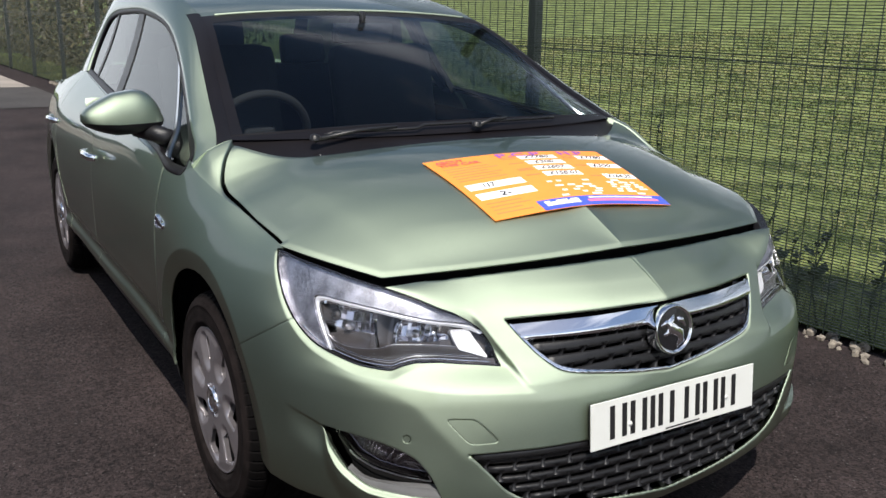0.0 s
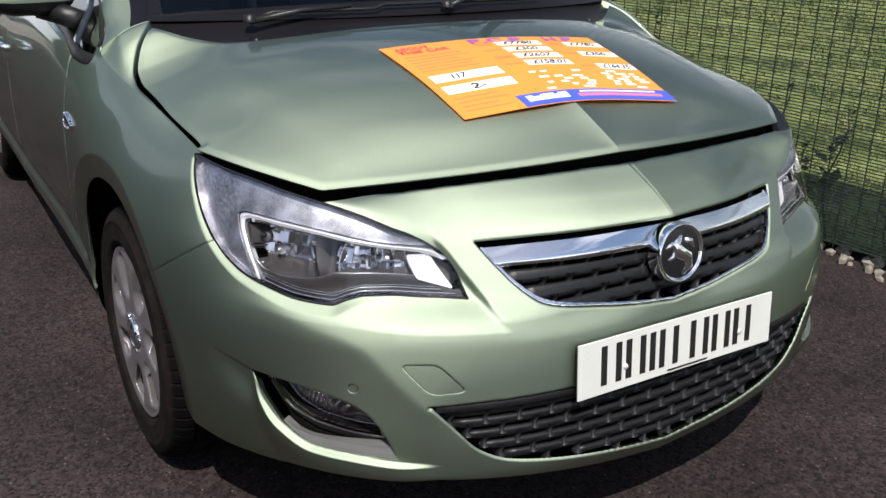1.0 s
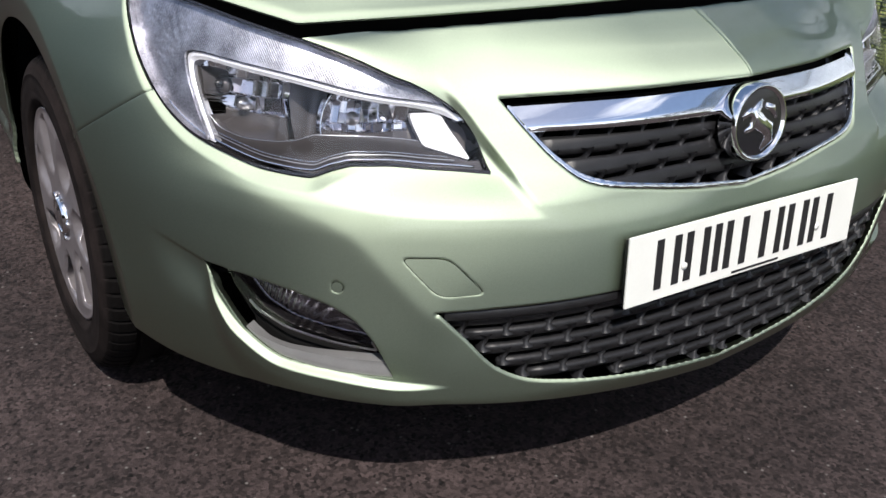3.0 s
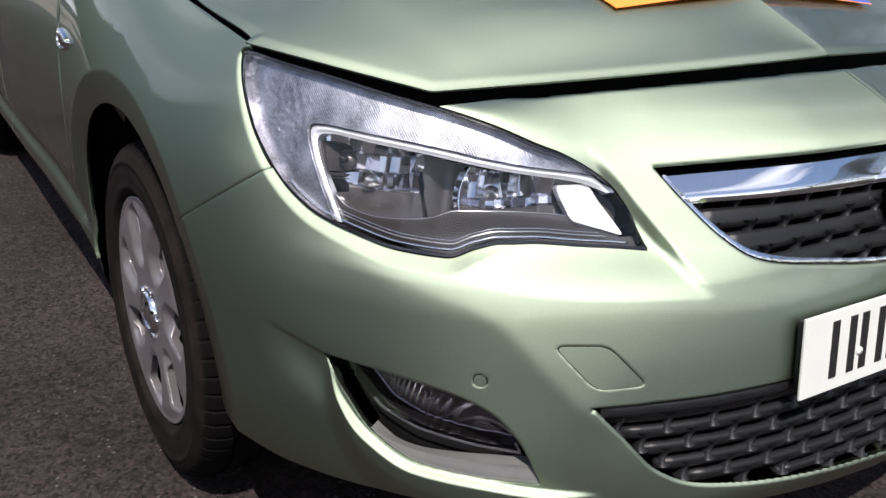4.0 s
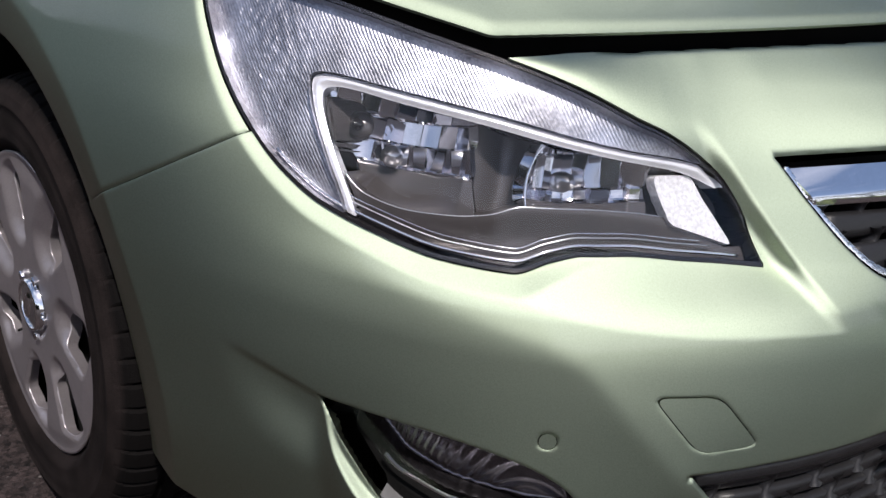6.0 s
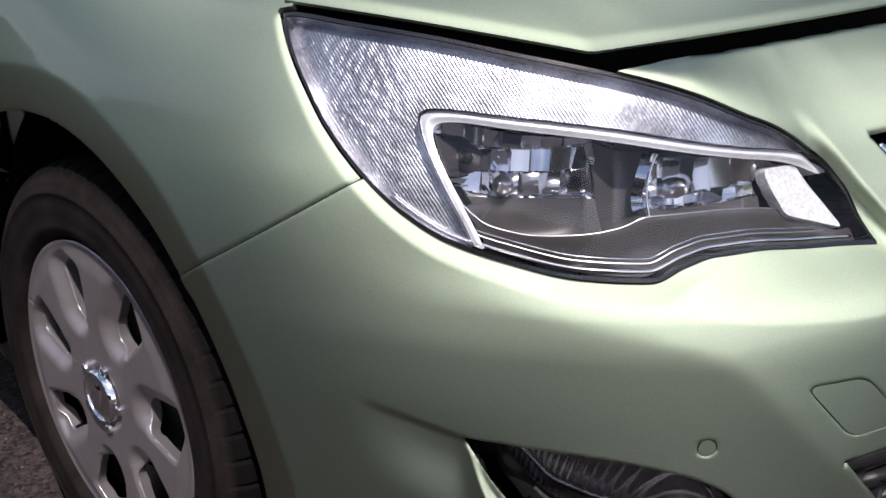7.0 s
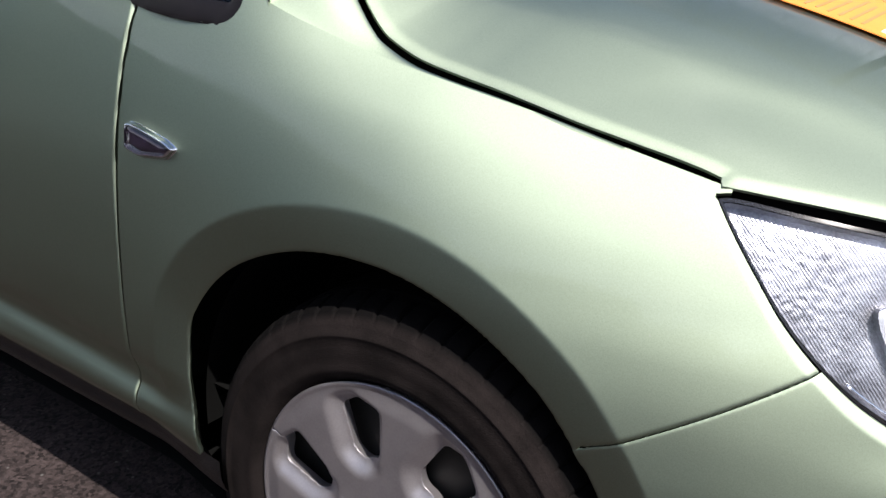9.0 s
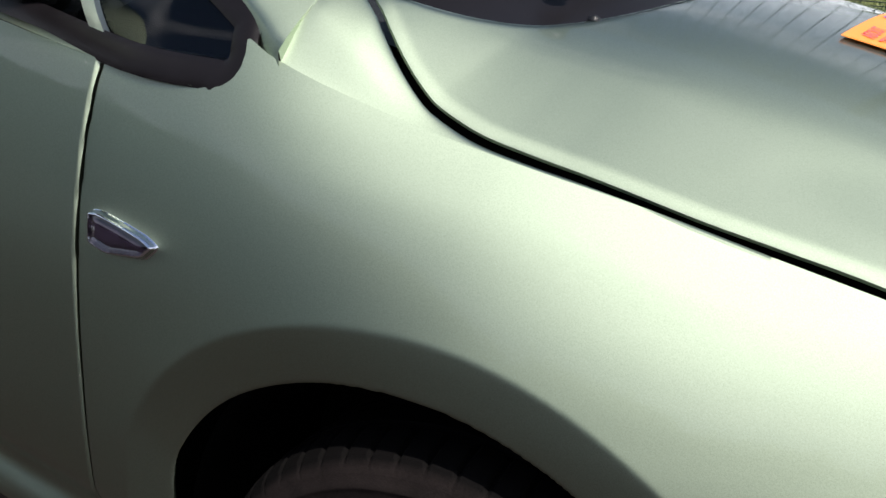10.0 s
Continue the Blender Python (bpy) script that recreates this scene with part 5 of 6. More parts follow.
def cover():
    r, a = np.meshgrid(np.linspace(.030, .203, 80), np.linspace(0, 2 * np.pi, 337), indexing="ij")
    pitch = 2 * np.pi / 7
    aa = (a + pitch / 2) % pitch - pitch / 2
    u, w = r * np.cos(aa), r * np.sin(aa)
    shape = rounded([(.096, -.016), (.110, -.031), (.170, -.035), (.183, .000), (.168, .030), (.106, .015)], .008)
    sd = inside(shape, u, w)
    h = .010 + .003 * (r / .203) ** 2 - .004 * smooth(.17, .196, r) + .0015 * np.exp(-((r - .1995) / .0022) ** 2)
    scoop = smooth(-.012, .012, -w - .15 * (u - .14))
    h = h - (.014 * smooth(-.024, .003, sd) * scoop + .004 * smooth(-.005, 0, sd) * (1 - scoop)) * (1 - smooth(.182, .194, r)) - .004 * smooth(.05, .034, r)
    p = np.stack([-h, r * np.cos(a), r * np.sin(a)], -1)
    return clipped(p, -sd, .016, True)


def wheel(name_label):
    w = raw("wheel", *tyre(), RUBBER, car, name_label)
    w.data.polygons.foreach_set("use_smooth", [not 11 * 420 <= q < 25 * 420 for q in range(len(w.data.polygons))])
    cv = cover()
    raw("wheel_cover", np.array(cv[0]) + (-.084, 0, 0), [tuple(reversed(q)) for q in cv[1]], COVER, w, "silver seven-window wheel cover")
    raw("steel_disc", *lathe([(-.055, .20), (-.050, .12), (-.07, .05), (-.07, .001)], 48), material("black_steel_wheel", (.008, .008, .008), .6, .2, var=.2, scale=20), w)
    raw("hub_ring", *lathe([(-.092, .036), (-.101, .0345), (-.1025, .032), (-.101, .0305), (-.0985, .030)], 40), CHROME, w)
    raw("hub_cap", *lathe([(-.0985, .0315), (-.1015, .020), (-.1025, .0006)], 32), SATIN, w)
    raw("hub_shape", *tr(lathe([(0, .0006), (.004, .008), (.002, .014), (0, .016)], 20), pose(-.1015, 0, 0) @ Matrix.Scale(-1, 4, (1, 0, 0)) @ Matrix.Diagonal((1, .7, 1.4, 1))), CHROME, w)
    for k in range(5):
        t = 2 * math.pi * k / 5 + .3
        bm = bmesh.new()
        box(bm, (.006, .010, .010), None, .0015)
        bmesh.ops.transform(bm, matrix=pose(-.096, .044 * math.cos(t), .044 * math.sin(t), math.degrees(t)), verts=bm.verts)
        part("clip", bm, CHROME, w)
    for child in w.children:
        child.matrix_basis = pose(0, 0, 0, 23, 0, 0)
    return w


w0 = wheel("black tyre with a silver seven-window wheel cover")
w0.matrix_basis = pose(-.765, FRONT, TYRE_R, 0, 0, 1)
copy_thing(w0, pose(-.762, REAR, TYRE_R, 0, 0, 0))
copy_thing(w0, pose(.762, FRONT, TYRE_R, 0, 0, 181))
copy_thing(w0, pose(.762, REAR, TYRE_R, 0, 0, 180))

# ---- cabin ----
dash = np.array([[(x, y, z) for x in np.linspace(-.66, .66, 21)] for y, z in ((1.12, .93), (1.30, .955), (1.52, .965), (1.60, .93), (1.62, .70))])
dash[:, :, 2] -= .02 * (np.abs(dash[:, :, 0]) / .66) ** 2
v, f = grid_mesh(dash)
raw("dashboard", v, [tuple(reversed(q)) for q in f], material("dark_dashboard_vinyl", (.010, .011, .014), .6, var=.3, scale=40, bump=.3, bump_scale=500), car, "dark grey dashboard")
ring_a = np.linspace(0, 2 * np.pi, 40, endpoint=False)
wheel_m = pose(-.40, 1.84, .89, -65, 0, 0)
pts = [tuple(wheel_m @ Vector((.185 * math.cos(t), .185 * math.sin(t), 0))) for t in ring_a]
steer = raw("steering_wheel", *tube(pts, .016, 10, True), SEAT, car, "black steering wheel")
box_part("spoke", (.34, .03, .03), (-.40, 1.845, .88), SEAT, steer, bevel=.008, turn=(-65, 0, 0))
box_part("hub", (.12, .12, .05), (-.40, 1.85, .88), SEAT, steer, bevel=.02, turn=(-65, 0, 0))


def seat(x, y, wide, rest_w):
    s = box_part("seat", (wide, .50, .18), (x, y, .50), SEAT, car, "dark fabric seat", bevel=.06)
    low_back = wide > 1
    box_part("backrest", (wide * .96, .16, .54 if low_back else .66), (x, y + .32, .80 if low_back else .88), SEAT, s, bevel=.07, turn=(-14, 0, 0))
    for hx in ([0] if rest_w > wide * .4 else [-.4, .4]):
        box_part("headrest", (.25, .09, .17), (x + hx, y + .42, 1.13 if low_back else 1.235), SEAT, s, bevel=.04, turn=(-10, 0, 0))


seat(-.37, 2.02, .50, .26)
seat(.37, 2.02, .50, .26)
seat(0, 2.98, 1.22, .26)
vm = box_part("rear_view_mirror", (.24, .035, .075), (.0, 1.80, 1.265), GLOSSBLACK, car, "black interior mirror", bevel=.015, turn=(15, 0, 0))
box_part("stalk", (.02, .02, .07), (.0, 1.80, 1.31), GLOSSBLACK, vm, bevel=.005)
raw("cabin_floor", *grid_mesh(np.array([[(x, y, .36) for x in (-.8, 0, .8)] for y in (1.2, 2.6, 4.2)])), GAP, car)

# ---- price sheet on the bonnet ----
ORANGE = material("orange_card", (.90, .27, .045), .55, var=.05, scale=8)
BLUE = material("blue_print", (.06, .10, .50), .5, var=.05, scale=12)
WHITE = material("white_print", (.82, .82, .80), .55, var=.03, scale=20)
PURPLE = material("purple_print", (.30, .10, .42), .5)
RED = material("red_print", (.80, .10, .10), .5)
CORNERS = np.array([(-.292, .813), (.300, .795), (-.275, .474), (.289, .452)])


def drape(u, v, lift):
    """A place on the sheet (u along, v down) laid on the bonnet."""
    u, v = np.asarray(u, float), np.asarray(v, float)
    a, b, c, d = (CORNERS[k][:, None] if u.ndim else CORNERS[k] for k in range(4))
    q = a * (1 - u) * (1 - v) + b * u * (1 - v) + c * (1 - u) * v + d * u * v
    a0 = np.abs(q[0])
    bridge = .012 * (1 - smooth(.55, .95, q[1])) * (np.exp(-(a0 / .20) ** 2) - np.exp(-a0 / .06))      # the stiff card does not follow the crease
    return np.stack([q[0], q[1], bonnet_z(q[0], q[1]) + np.maximum(bridge, 0) + .0035 + lift], -1)


def printed(name, u0, v0, u1, v1, mat, parent, lift, n=(6, 3), label=""):
    us, vs = np.meshgrid(np.linspace(u0, u1, n[0]), np.linspace(v0, v1, n[1]), indexing="ij")
    p = drape(us.ravel(), vs.ravel(), lift).reshape(*n, 3)
    low = p - (0, 0, .0012)
    v, f = grid_mesh(p)
    idx = np.arange(n[0] * n[1]).reshape(n)
    rim = np.concatenate([idx[:-1, 0], idx[-1, :-1], idx[:0:-1, -1], idx[0, :0:-1]])
    k = len(v)
    ff = [tuple(reversed(q)) for q in f] + [(a, b, b + k, a + k) for a, b in zip(rim, np.roll(rim, -1))]
    return raw(name, np.concatenate([v, low.reshape(-1, 3)]), ff, mat, parent, label, sm=False)


def lettered(text, u, v, tall, wide, mat, parent, shear=0.0, bold=0.0):
    """Words on the sheet in the built-in font, scaled to a width, draped."""
    cu = bpy.data.curves.new("words", "FONT")
    cu.body, cu.size, cu.resolution_u, cu.offset = text, 1.0, 3, bold
    ob = bpy.data.objects.new("words", cu)
    scene.collection.objects.link(ob)
    bpy.context.view_layer.update()
    me = bpy.data.meshes.new_from_object(ob.evaluated_get(bpy.context.evaluated_depsgraph_get()))
    bpy.data.objects.remove(ob)
    co = np.array([x.co[:2] for x in me.vertices])
    lo, hi = co.min(0), co.max(0)
    co = (co - lo) / (hi - lo)
    co[:, 0] += shear * (co[:, 1] - .5)
    p = drape(u + (co[:, 0]) * wide, v + (1 - co[:, 1]) * tall, .0022)
    for x, q in zip(me.vertices, p):
        x.co = q
    me.materials.clear()
    ob = linked("words", me, mat, parent, sm=False)
    return ob


sheet_obj = tagged(printed("price_sheet", 0, 0, 1, 1, ORANGE, None, .0008, (40, 24)), "orange and blue printed price sheet lying on the bonnet", "price sheet")
printed("blue_band", .268, .872, 1.0, .999, BLUE, sheet_obj, .0016, (30, 5))
for v in (.135, .255, .375, .495):
    printed("white_box", .475, v - .038, .69, v + .038, WHITE, sheet_obj, .0016, (8, 3))
for v in (.165, .345, .553):
    printed("white_box", .805, v - .038, .995, v + .038, WHITE, sheet_obj, .0016, (8, 3))
for v in (.55, .695):
    printed("white_box", .035, v - .045, .335, v + .045, WHITE, sheet_obj, .0016, (8, 3))
lettered("P.C.P", .375, .022, .085, .25, PURPLE, sheet_obj, 0, .025)
lettered("H.P", .735, .022, .085, .15, PURPLE, sheet_obj, 0, .025)
lettered("ABOUT", .040, .045, .050, .15, RED, sheet_obj, 0, .025)
lettered("THIS CAR", .040, .108, .050, .22, RED, sheet_obj, 0, .025)
for t, u, v, w in (("£7780", .51, .135, .14), ("£300", .52, .255, .11), ("£2607-", .51, .375, .15), ("£158.01", .51, .495, .155), ("£7780", .83, .165, .13), ("£300", .83, .345, .11), ("£164.35", .83, .553, .14), ("117", .12, .55, .06), ("2-", .15, .695, .06)):
    lettered(t, u, v - .031, .062, w, INK, sheet_obj, .12, .022)
PINK = material("faded_red_print", (.80, .20, .07), .5)
for k, (u, w) in enumerate(((.04, .24), (.04, .27), (.04, .20), (.04, .26), (.04, .23), (.04, .25))):
    printed("text_bar", u, .20 + .045 * k, u + w, .212 + .045 * k, PINK, sheet_obj, .0014, (6, 2))
for k in range(4):
    printed("text_bar", .04, .79 + .045 * k, .04 + (.18, .21, .15, .19)[k], .80 + .045 * k, PINK, sheet_obj, .0014, (6, 2))
for v in (.12, .15, .255, .375, .40, .495):
    printed("text_bar", .375, v - .012, .455, v + .004, PINK, sheet_obj, .0014, (4, 2))
for v in (.15, .18, .345, .553):
    printed("text_bar", .725, v - .012, .79, v + .004, PINK, sheet_obj, .0014, (4, 2))
rnd = random.Random(4)
for u0, u1 in ((.42, .70), (.76, .99)):
    for v in (.62, .655, .69, .725, .76, .795, .83):
        u = u0 + rnd.uniform(0, .05)
        while u < u1 - .04:
            w = rnd.uniform(.025, .055)
            if rnd.random() < .55:
                printed("small_print", u, v, u + w, v + .018, WHITE, sheet_obj, .0016, (3, 2))
            u += w + rnd.uniform(.02, .05)
for u, w in ((.30, .03), (.333, .014), (.350, .012), (.366, .030), (.400, .026), (.430, .012), (.446, .04)):
    printed("band_print", u, .895 if w > .02 else .91, u + w, .955, WHITE, sheet_obj, .0022, (3, 2))
printed("band_print", .55, .893, .93, .907, WHITE, sheet_obj, .0022, (12, 2))
printed("band_print", .53, .925, .95, .955, material("pink_print", (.75, .18, .30), .5), sheet_obj, .0022, (12, 2))


# ---- ground, fence and field ----
def asphalt_material():
    m = material("asphalt", (.0158, .0126, .0126), .85, spec=.2, var=.50, scale=2.0, bump=1.0, bump_scale=150, fine=.1)
    nt = m.node_tree
    b = nt.nodes["Principled BSDF"]
    col = b.inputs["Base Color"].links[0].from_socket
    tc = nt.nodes["Texture Coordinate"]
    st, mul = nt.nodes.new("ShaderNodeTexVoronoi"), nt.nodes.new("ShaderNodeMixRGB")
    st.inputs["Scale"].default_value = 140
    rp = nt.nodes.new("ShaderNodeValToRGB")
    rp.color_ramp.elements[0].position, rp.color_ramp.elements[1].position = .0, 1.0
    rp.color_ramp.elements[0].color, rp.color_ramp.elements[1].color = (.10, .09, .09, 1), (2.7, 2.5, 2.45, 1)
    mul.blend_type, mul.inputs["Fac"].default_value = "MULTIPLY", 1.0
    nt.links.new(tc.outputs["Object"], st.inputs["Vector"])
    nt.links.new(st.outputs["Color"], rp.inputs["Fac"])
    nt.links.new(col, mul.inputs["Color1"])
    nt.links.new(rp.outputs["Color"], mul.inputs["Color2"])
    # scattered pale chips, and an old pale spill before the car
    chip, cr, pale = nt.nodes.new("ShaderNodeTexVoronoi"), nt.nodes.new("ShaderNodeMapRange"), nt.nodes.new("ShaderNodeMixRGB")
    chip.inputs["Scale"].default_value = 30
    cr.inputs["From Min"].default_value, cr.inputs["From Max"].default_value = .11, .06
    pale.inputs["Color2"].default_value = (.10, .092, .088, 1)
    nt.links.new(tc.outputs["Object"], chip.inputs["Vector"])
    nt.links.new(chip.outputs["Distance"], cr.inputs["Value"])
    nt.links.new(cr.outputs["Result"], pale.inputs["Fac"])
    nt.links.new(mul.outputs["Color"], pale.inputs["Color1"])
    dist, edge_n, spill, wash = nt.nodes.new("ShaderNodeVectorMath"), nt.nodes.new("ShaderNodeTexNoise"), nt.nodes.new("ShaderNodeMath"), nt.nodes.new("ShaderNodeMixRGB")
    dist.operation, spill.operation = "DISTANCE", "MULTIPLY_ADD"
    dist.inputs[1].default_value = (-.29, -.21, 0)
    edge_n.inputs["Scale"].default_value, edge_n.inputs["Detail"].default_value = 16, 8
    spill.inputs[1].default_value = -4.0
    sr = nt.nodes.new("ShaderNodeMapRange")
    sr.inputs["From Min"].default_value, sr.inputs["From Max"].default_value, sr.inputs["To Max"].default_value = .10, .42, .5
    nt.links.new(tc.outputs["Object"], dist.inputs[0])
    nt.links.new(tc.outputs["Object"], edge_n.inputs["Vector"])
    nt.links.new(dist.outputs["Value"], spill.inputs[0])
    nt.links.new(edge_n.outputs["Fac"], spill.inputs[2])
    nt.links.new(spill.outputs[0], sr.inputs["Value"])
    nt.links.new(sr.outputs["Result"], wash.inputs["Fac"])
    wash.inputs["Color2"].default_value = (.085, .080, .074, 1)
    nt.links.new(pale.outputs["Color"], wash.inputs["Color1"])
    nt.links.new(wash.outputs["Color"], b.inputs["Base Color"])
    return m


ASPHALT = asphalt_material()
fence_x = lambda y: 1.87 - .07 * y


def flat(name, corners, z, mat, label, cat, kind="structure", n=(24, 24), rise=0.0):
    a, b, c, d = (np.array(q, float) for q in corners)
    u, v = np.meshgrid(np.linspace(0, 1, n[0]), np.linspace(0, 1, n[1]), indexing="ij")
    p = (a * (1 - u[..., None]) * (1 - v[..., None]) + b * u[..., None] * (1 - v[..., None]) + d * (1 - u[..., None]) * v[..., None] + c * u[..., None] * v[..., None])
    p = np.concatenate([p, np.full((*n, 1), z) + rise * np.maximum(0, p[..., :1] - fence_x(p[..., 1:2]) - 6)], -1)
    vv, ff = grid_mesh(p)
    return tagged(raw(name, vv, [tuple(reversed(f)) for f in ff], mat, sm=False), label, cat, kind=kind)


flat("ground", ((-300, -300), (300, -300), (300, 400), (-300, 400)), 0, ASPHALT, "dark worn asphalt car park surface", "ground")
CONCRETE = material("pale_concrete", (.26, .23, .20), .85, var=.2, scale=1.5, bump=.3, bump_scale=60)
flat("pavement", ((-14, 15.2), (fence_x(15) - .5, 15.2), (fence_x(40) - .5, 40), (-14, 40)), .004, CONCRETE, "pale concrete paving beyond the asphalt", "paving")
GREY = material("older_asphalt", (.040, .036, .034), .85, var=.3, scale=1.5, bump=.5, bump_scale=120)
flat("road", ((-14, 11.9), (fence_x(11.9) - .45, 11.9), (fence_x(15.1) - .45, 15.19), (-14, 15.19)), .004, GREY, "strip of older greyer asphalt", "road")
GRASS = material("rough_grass", (.115, .138, .046), .95, dark=(.036, .052, .013), var=.5, scale=1.6, bump=1.0, bump_scale=45, fine=.15, spec=.1)
for k, q in enumerate((.66, .90)):
    GRASS.node_tree.nodes["Color Ramp"].color_ramp.elements[k].position = q
flat("field", ((fence_x(-40) + .06, -40), (250, -40), (250, 380), (fence_x(380) + .06, 380)), .02, GRASS, "rough mown grass field behind the fence", "grass", n=(120, 60), rise=.035)

# grass blades near the fence
rng = np.random.default_rng(5)
n = 260000
gx = rng.beta(1, 2.2, n) * 30 + .05
gy = rng.uniform(-3, 24, n)
px = fence_x(gy) + gx
patch = np.sin(px * 1.7 + 2 * np.sin(gy * .9)) * np.sin(gy * 1.3 + 1.6 * np.sin(px * .8)) + rng.normal(0, .45, n)
tall = rng.uniform(.025, .075, n) * np.where(patch > -.35, 1, .35) * (1 + 1.0 * (gx < .35))
turn = rng.uniform(0, 6.28, n)
lean = rng.uniform(.01, .06, n)
wdt = rng.uniform(.002, .0045, n) * (1 + gx * .22)
base = np.stack([px, gy, .012 + .035 * np.maximum(0, gx - 6)], -1)
du = np.stack([np.cos(turn), np.sin(turn), 0 * turn], -1)
dv = np.stack([-np.sin(turn), np.cos(turn), 0 * turn], -1)
mid = base + dv * (lean * .4)[:, None] + np.array([0, 0, 1]) * (tall * .6)[:, None]
tip = base + dv * (lean * 1.5)[:, None] + np.array([0, 0, 1]) * tall[:, None]
vv = np.stack([base - du * wdt[:, None], base + du * wdt[:, None], mid + du * (wdt * .7)[:, None], mid - du * (wdt * .7)[:, None], tip], 1).reshape(-1, 3)
k = np.arange(n)[:, None] * 5
ff = [tuple(q) for q in (k + [0, 1, 2, 3]).tolist()] + [tuple(q) for q in (k + [3, 2, 4]).tolist()]
BLADE = material("grass_blades", (.11, .15, .035), .7, var=.3, scale=6)
nt = BLADE.node_tree
gi, rp = nt.nodes.new("ShaderNodeNewGeometry"), nt.nodes.new("ShaderNodeValToRGB")
rp.color_ramp.elements[0].color, rp.color_ramp.elements[1].color = (.055, .092, .015, 1), (.26, .25, .095, 1)
# greener and drier patches, and every blade a little different
tcg, ng, mg = nt.nodes.new("ShaderNodeTexCoord"), nt.nodes.new("ShaderNodeTexNoise"), nt.nodes.new("ShaderNodeMath")
ng.inputs["Scale"].default_value, ng.inputs["Detail"].default_value = .9, 5
mg.operation = "MULTIPLY_ADD"
mg.inputs[1].default_value = .55
sh = nt.nodes.new("ShaderNodeMapRange")
sh.inputs["From Min"].default_value, sh.inputs["From Max"].default_value, sh.inputs["To Min"].default_value, sh.inputs["To Max"].default_value = .36, .66, -.1, .5
nt.links.new(tcg.outputs["Object"], ng.inputs["Vector"])
nt.links.new(ng.outputs["Fac"], sh.inputs["Value"])
nt.links.new(gi.outputs["Random Per Island"], mg.inputs[0])
nt.links.new(sh.outputs["Result"], mg.inputs[2])
nt.links.new(mg.outputs[0], rp.inputs["Fac"])
nt.links.new(rp.outputs["Color"], nt.nodes["Principled BSDF"].inputs["Base Color"])
tagged(raw("grass", vv, ff, BLADE, sm=False), "uneven green and straw-coloured grass behind the fence", "grass", kind="stuff")

# welded mesh fence: close horizontal wires, upright wires every 76 mm
WIRE = material("dark_green_fence_wire", (.030, .042, .034), .5, .2, var=.3, scale=30)
POSTM = material("grey_green_post", (.050, .058, .056), .5, .3, var=.2, scale=14)


def boxes(cs, hs, axes):
    """Many small boxes in one mesh: centres, half sizes and three unit axes."""
    cs, hs = np.array(cs, float), np.array(hs, float)
    sg = np.array([(i, j, l) for i in (-1, 1) for j in (-1, 1) for l in (-1, 1)], float)
    v = (cs[:, None] + ((sg[None] * hs[:, None])[..., None] * axes).sum(2)).reshape(-1, 3)
    q = np.array([(0, 1, 3, 2), (4, 6, 7, 5), (0, 4, 5, 1), (2, 3, 7, 6), (0, 2, 6, 4), (1, 5, 7, 3)])
    return v, [tuple(r) for r in (np.arange(len(cs))[:, None, None] * 8 + q).reshape(-1, 4).tolist()]


along = np.array([-.07, 1, 0]) / math.hypot(.07, 1)
across = np.array([1, .07, 0]) / math.hypot(.07, 1)
AX = np.stack([along, across, np.array([0, 0, 1.0])])
fence = tagged(new("security_fence"), "dark green close-mesh security fence on steel posts", "fence")
POSTS = [.62 + 2.42 * k for k in range(-3, 11)]
for k, y in enumerate(POSTS):
    bm = bmesh.new()
    box(bm, (.060, .060, 2.45), None, .004)
    bmesh.ops.transform(bm, matrix=pose(fence_x(y) + .036, y, 1.20, 0, 0, 4), verts=bm.verts)
    post = part("post", bm, POSTM, fence, "grey-green steel post", sm=False)
    bm = bmesh.new()
    box(bm, (.066, .066, .012), None, .003)
    bmesh.ops.transform(bm, matrix=pose(fence_x(y) + .036, y, 2.43, 0, 0, 4), verts=bm.verts)
    part("cap", bm, WIRE, post)
for y0, y1 in zip(POSTS[:-1], POSTS[1:]):
    c0 = np.array([fence_x((y0 + y1) / 2), (y0 + y1) / 2, 0])
    length = (y1 - y0) / 2
    near = y0 < 9
    zs = np.arange(.05, 2.40, .0127 if near else .0254)
    wid = .0019 if near else .0022
    cs = [c0 + (0, 0, z) for z in zs]
    hs = [(length, .0018, wid)] * len(zs)
    cs += [c0 + along * o + across * .003 + (0, 0, 1.22) for o in np.arange(-length, length + .01, .0762)]
    hs += [(.0020, .0018, 1.19)] * len(np.arange(-length, length + .01, .0762))
    cs += [c0 + across * .006 + (0, 0, z) for z in (1.150, 1.178)]
    hs += [(length, .002, .0022)] * 2
    tagged(raw("wire_panel", *boxes(cs, hs, AX), WIRE, fence, sm=False), kind="stuff")

# stony edge along the foot of the fence
STONE = material("edge_stones", (.24, .21, .17), .85, dark=(.09, .08, .07), var=.3, scale=14, bump=.5, bump_scale=90)
verts, faces = [], []
ico = bmesh.new()
bmesh.ops.create_icosphere(ico, subdivisions=1, radius=1)
iv = np.array([v.co[:] for v in ico.verts])
fi = [tuple(v.index for v in f.verts) for f in ico.faces]
ico.free()
for q in range(900):
    y = rng.uniform(-1.2, 16)
    r = rng.uniform(.006, .024) * (1.4 if rng.random() < .12 else 1)
    c = np.array([fence_x(y) + rng.normal(-.015, .035), y, r * .35])
    p = iv * (r * rng.uniform(.7, 1.3, 3)) * (1 + .15 * rng.normal(size=(len(iv), 1)))
    faces += [tuple(i + len(iv) * q for i in f) for f in fi]
    verts.append(p + c)
tagged(raw("edge_stones", np.concatenate(verts), faces, STONE, sm=False), "loose pale stones along the fence foot", "stones", kind="stuff")

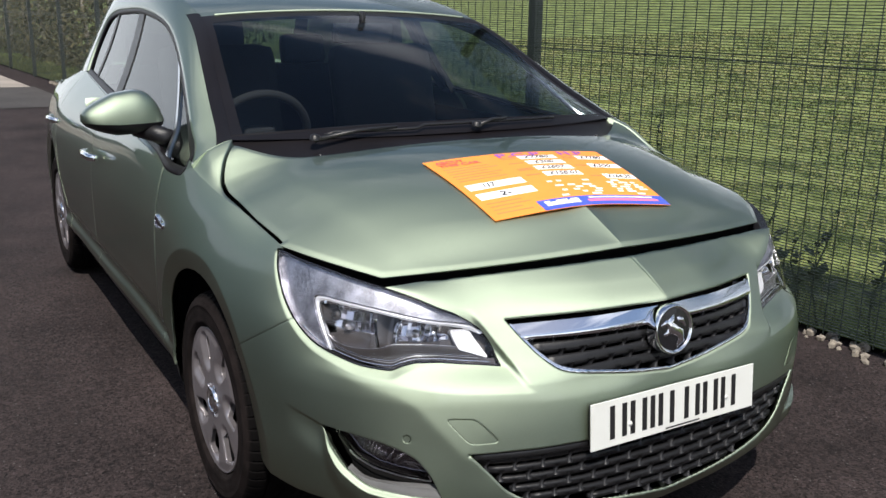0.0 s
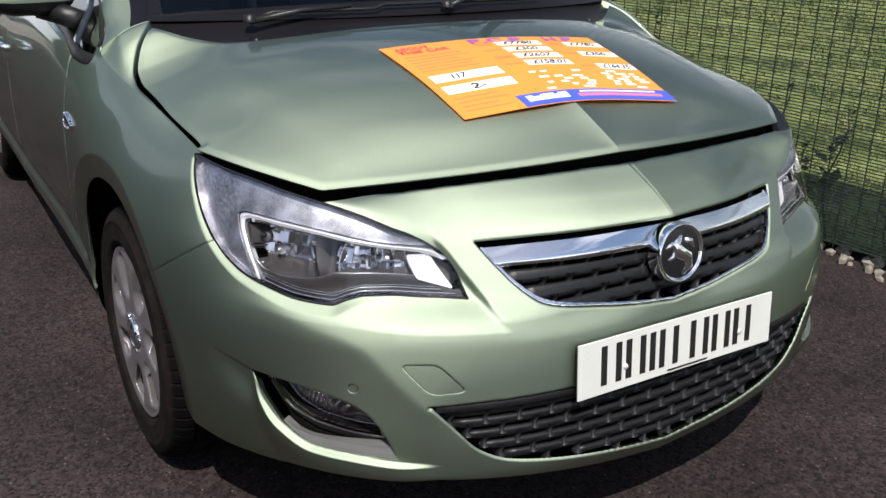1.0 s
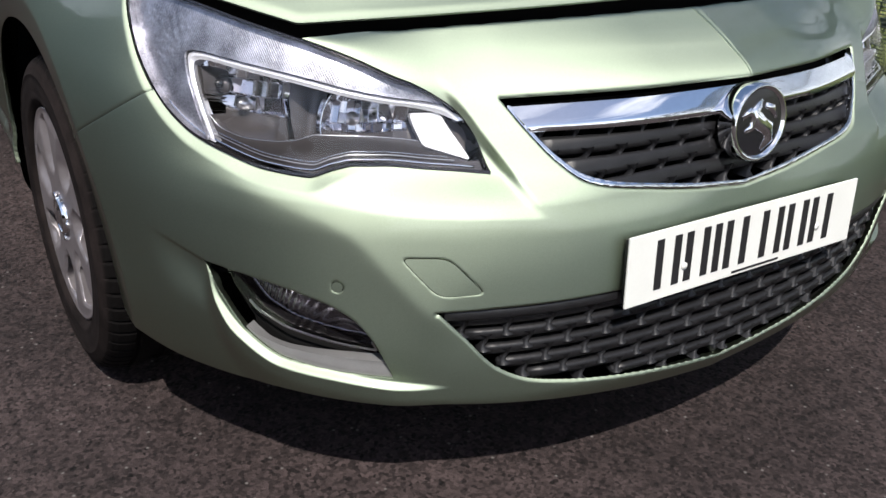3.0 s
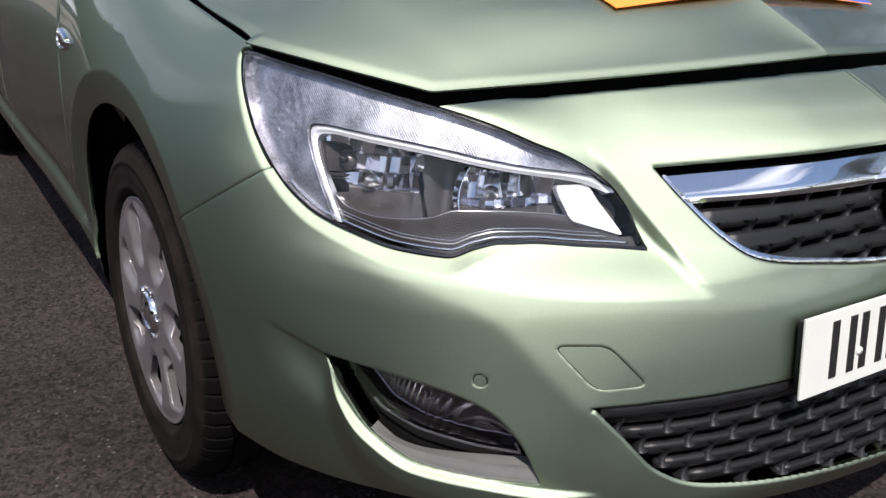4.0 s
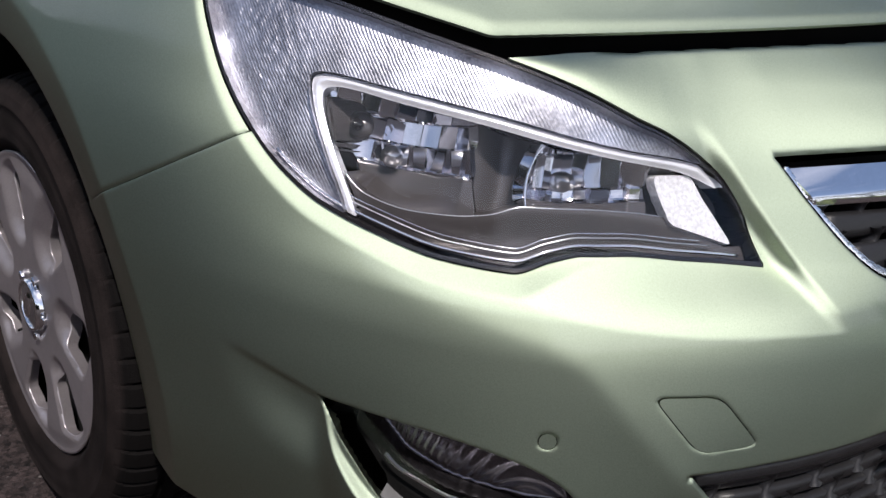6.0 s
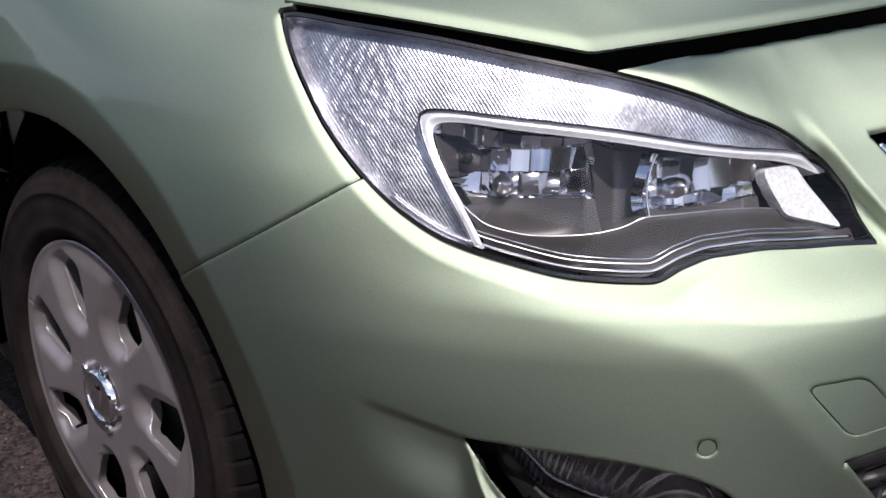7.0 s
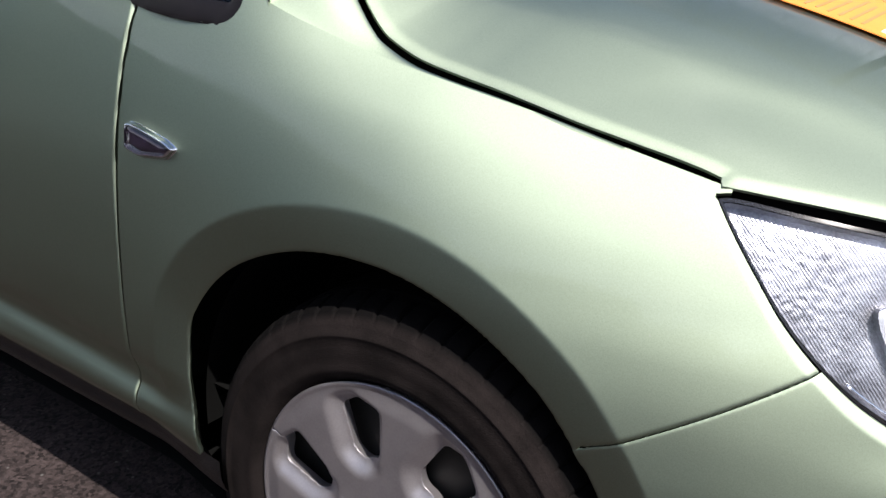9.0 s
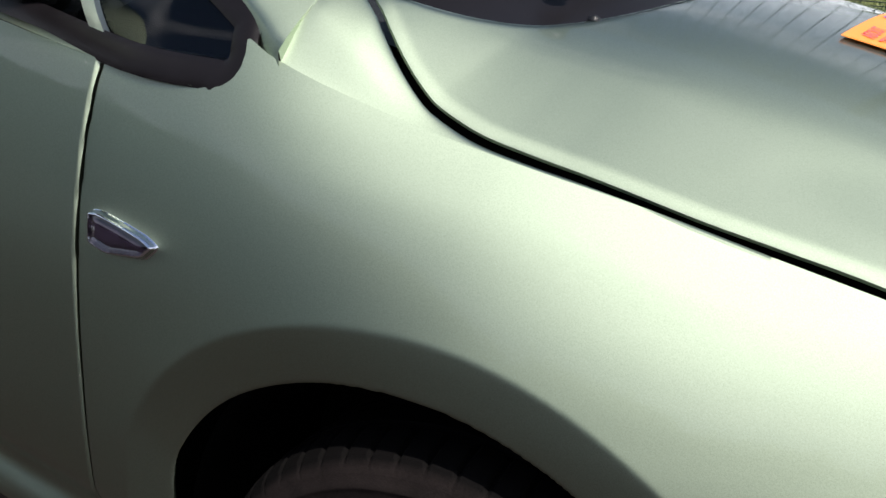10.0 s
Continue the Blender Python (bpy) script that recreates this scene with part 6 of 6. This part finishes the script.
# tall dark weeds against the mesh
WEED = material("dark_weed_leaves", (.040, .060, .018), .75, dark=(.022, .028, .012), var=.4, scale=40)


def weed(x, y, tall, seed, leaves):
    r = random.Random(seed)
    stem_pts = [(x + .02 * math.sin(k * .9 + seed), y + .02 * math.cos(k * 1.3 + seed), tall * k / 6) for k in range(7)]
    w = tagged(raw("weed", *tube(stem_pts, [.006, .006, .005, .005, .004, .003, .002], 6), WEED), "tall dark dock weed growing against the fence", "weed", group="weeds by the fence")
    vs, fs = [], []
    for k in range(leaves):
        t = (k + .5) / leaves
        h = tall * (.25 + .75 * t)
        a = r.uniform(0, 6.28)
        ln = r.uniform(.05, .11) * (1.25 - t)
        wd = ln * .28
        o = np.array(stem_pts[min(6, int(t * 6))]) * (1, 1, 0) + (0, 0, h)
        d = np.array([math.cos(a), math.sin(a), r.uniform(.1, .8)])
        s_ = np.array([-math.sin(a), math.cos(a), 0])
        b0 = len(vs)
        vs += [o, o + d * ln * .5 + s_ * wd, o + d * ln, o + d * ln * .5 - s_ * wd]
        fs.append((b0, b0 + 1, b0 + 2, b0 + 3))
    raw("leaves", vs, fs, WEED, w, sm=False)


for k, (y, tall, off) in enumerate(((2.08, .88, .10), (2.40, .90, .10), (1.40, .62, .12), (1.12, .56, .10), (.86, .60, .12), (1.62, .50, .12), (.55, .50, .12), (1.24, .42, .1), (2.7, .8, .12), (1.85, .55, .1))):
    weed(fence_x(y) + off, y, tall, k, 30)

# hedge behind the far stretch of fence
HEDGE = material("hedge_leaves", (.060, .070, .022), .8, var=.4, scale=3)
nt = HEDGE.node_tree
gi, rp = nt.nodes.new("ShaderNodeNewGeometry"), nt.nodes.new("ShaderNodeValToRGB")
rp.color_ramp.elements[0].color, rp.color_ramp.elements[1].color = (.020, .026, .010, 1), (.14, .12, .055, 1)
nt.links.new(gi.outputs["Random Per Island"], rp.inputs["Fac"])
nt.links.new(rp.outputs["Color"], nt.nodes["Principled BSDF"].inputs["Base Color"])


def bush(x0, y0, rad, n, leaf, label, group, core=0.0):
    """A leafy shrub: a short stem and a ragged cloud of small leaves; core adds a dark solid that blocks light."""
    rad = np.array(rad) * rng.uniform(.85, 1.15)
    u = rng.normal(size=(n, 3))
    u /= np.linalg.norm(u, axis=1, keepdims=True)
    c = np.array([x0, y0, rad[2] * .82]) + u * rad * (rng.uniform(.55, 1.0, (n, 1)) ** .5) + rng.normal(0, .10, (n, 3))
    c[:, 2] = np.maximum(c[:, 2], .05)
    a, b = rng.normal(size=(n, 3)), rng.normal(size=(n, 3))
    a /= np.linalg.norm(a, axis=1, keepdims=True)
    b -= (a * b).sum(1, keepdims=True) * a
    b /= np.linalg.norm(b, axis=1, keepdims=True)
    sz = rng.uniform(leaf * .6, leaf * 1.4, (n, 1))
    vv = np.stack([c - a * sz, c + b * sz * .5, c + a * sz, c - b * sz * .5], 1).reshape(-1, 3)
    ff = [tuple(q) for q in (np.arange(n)[:, None] * 4 + [0, 1, 2, 3]).tolist()]
    stem = [(x0, y0, 0), (x0 + .02, y0 + .05, .7), (x0 - .05, y0 + .1, 1.6)]
    ob = tagged(raw("bush", *tube(stem, [.06, .045, .02], 8), STONE), label, "bush", group=group)
    raw("leaves", vv, ff, HEDGE, ob, sm=False)
    # added solid heart that keeps light from passing through the leaves
    if core:
        p = iv3 * rad * core * (1 + .08 * rng.normal(size=(len(iv3), 1))) + (x0, y0, rad[2] * .82)
        p[:, 2] = np.maximum(p[:, 2], .02)
        raw("light_blocker", p, fi3, material("dark_blocker", (.018, .018, .009), .9, var=.4, scale=6) if "dark_blocker" not in bpy.data.materials else bpy.data.materials["dark_blocker"], ob)


ico = bmesh.new()
bmesh.ops.create_icosphere(ico, subdivisions=3, radius=1)
iv3 = np.array([v.co[:] for v in ico.verts])
fi3 = [tuple(v.index for v in f.verts) for f in ico.faces]
ico.free()
for k in range(9):
    y0 = 13.0 + k * 2.2
    bush(fence_x(y0) + 1.5, y0, (1.0, 1.5, 1.55), 2600, .052, "overgrown brown and green bush behind the fence", "hedge bushes")
# unseen tall hedge, added to block low sky from the car's flank
for k in range(12):
    bush(-7.2 + .3 * math.sin(k * 2.1), -7 + k * 2.6, (1.4, 1.9, 1.6), 3000, .08, "unseen hedge bush added beside the car park to darken reflections", "car park hedge", .9)
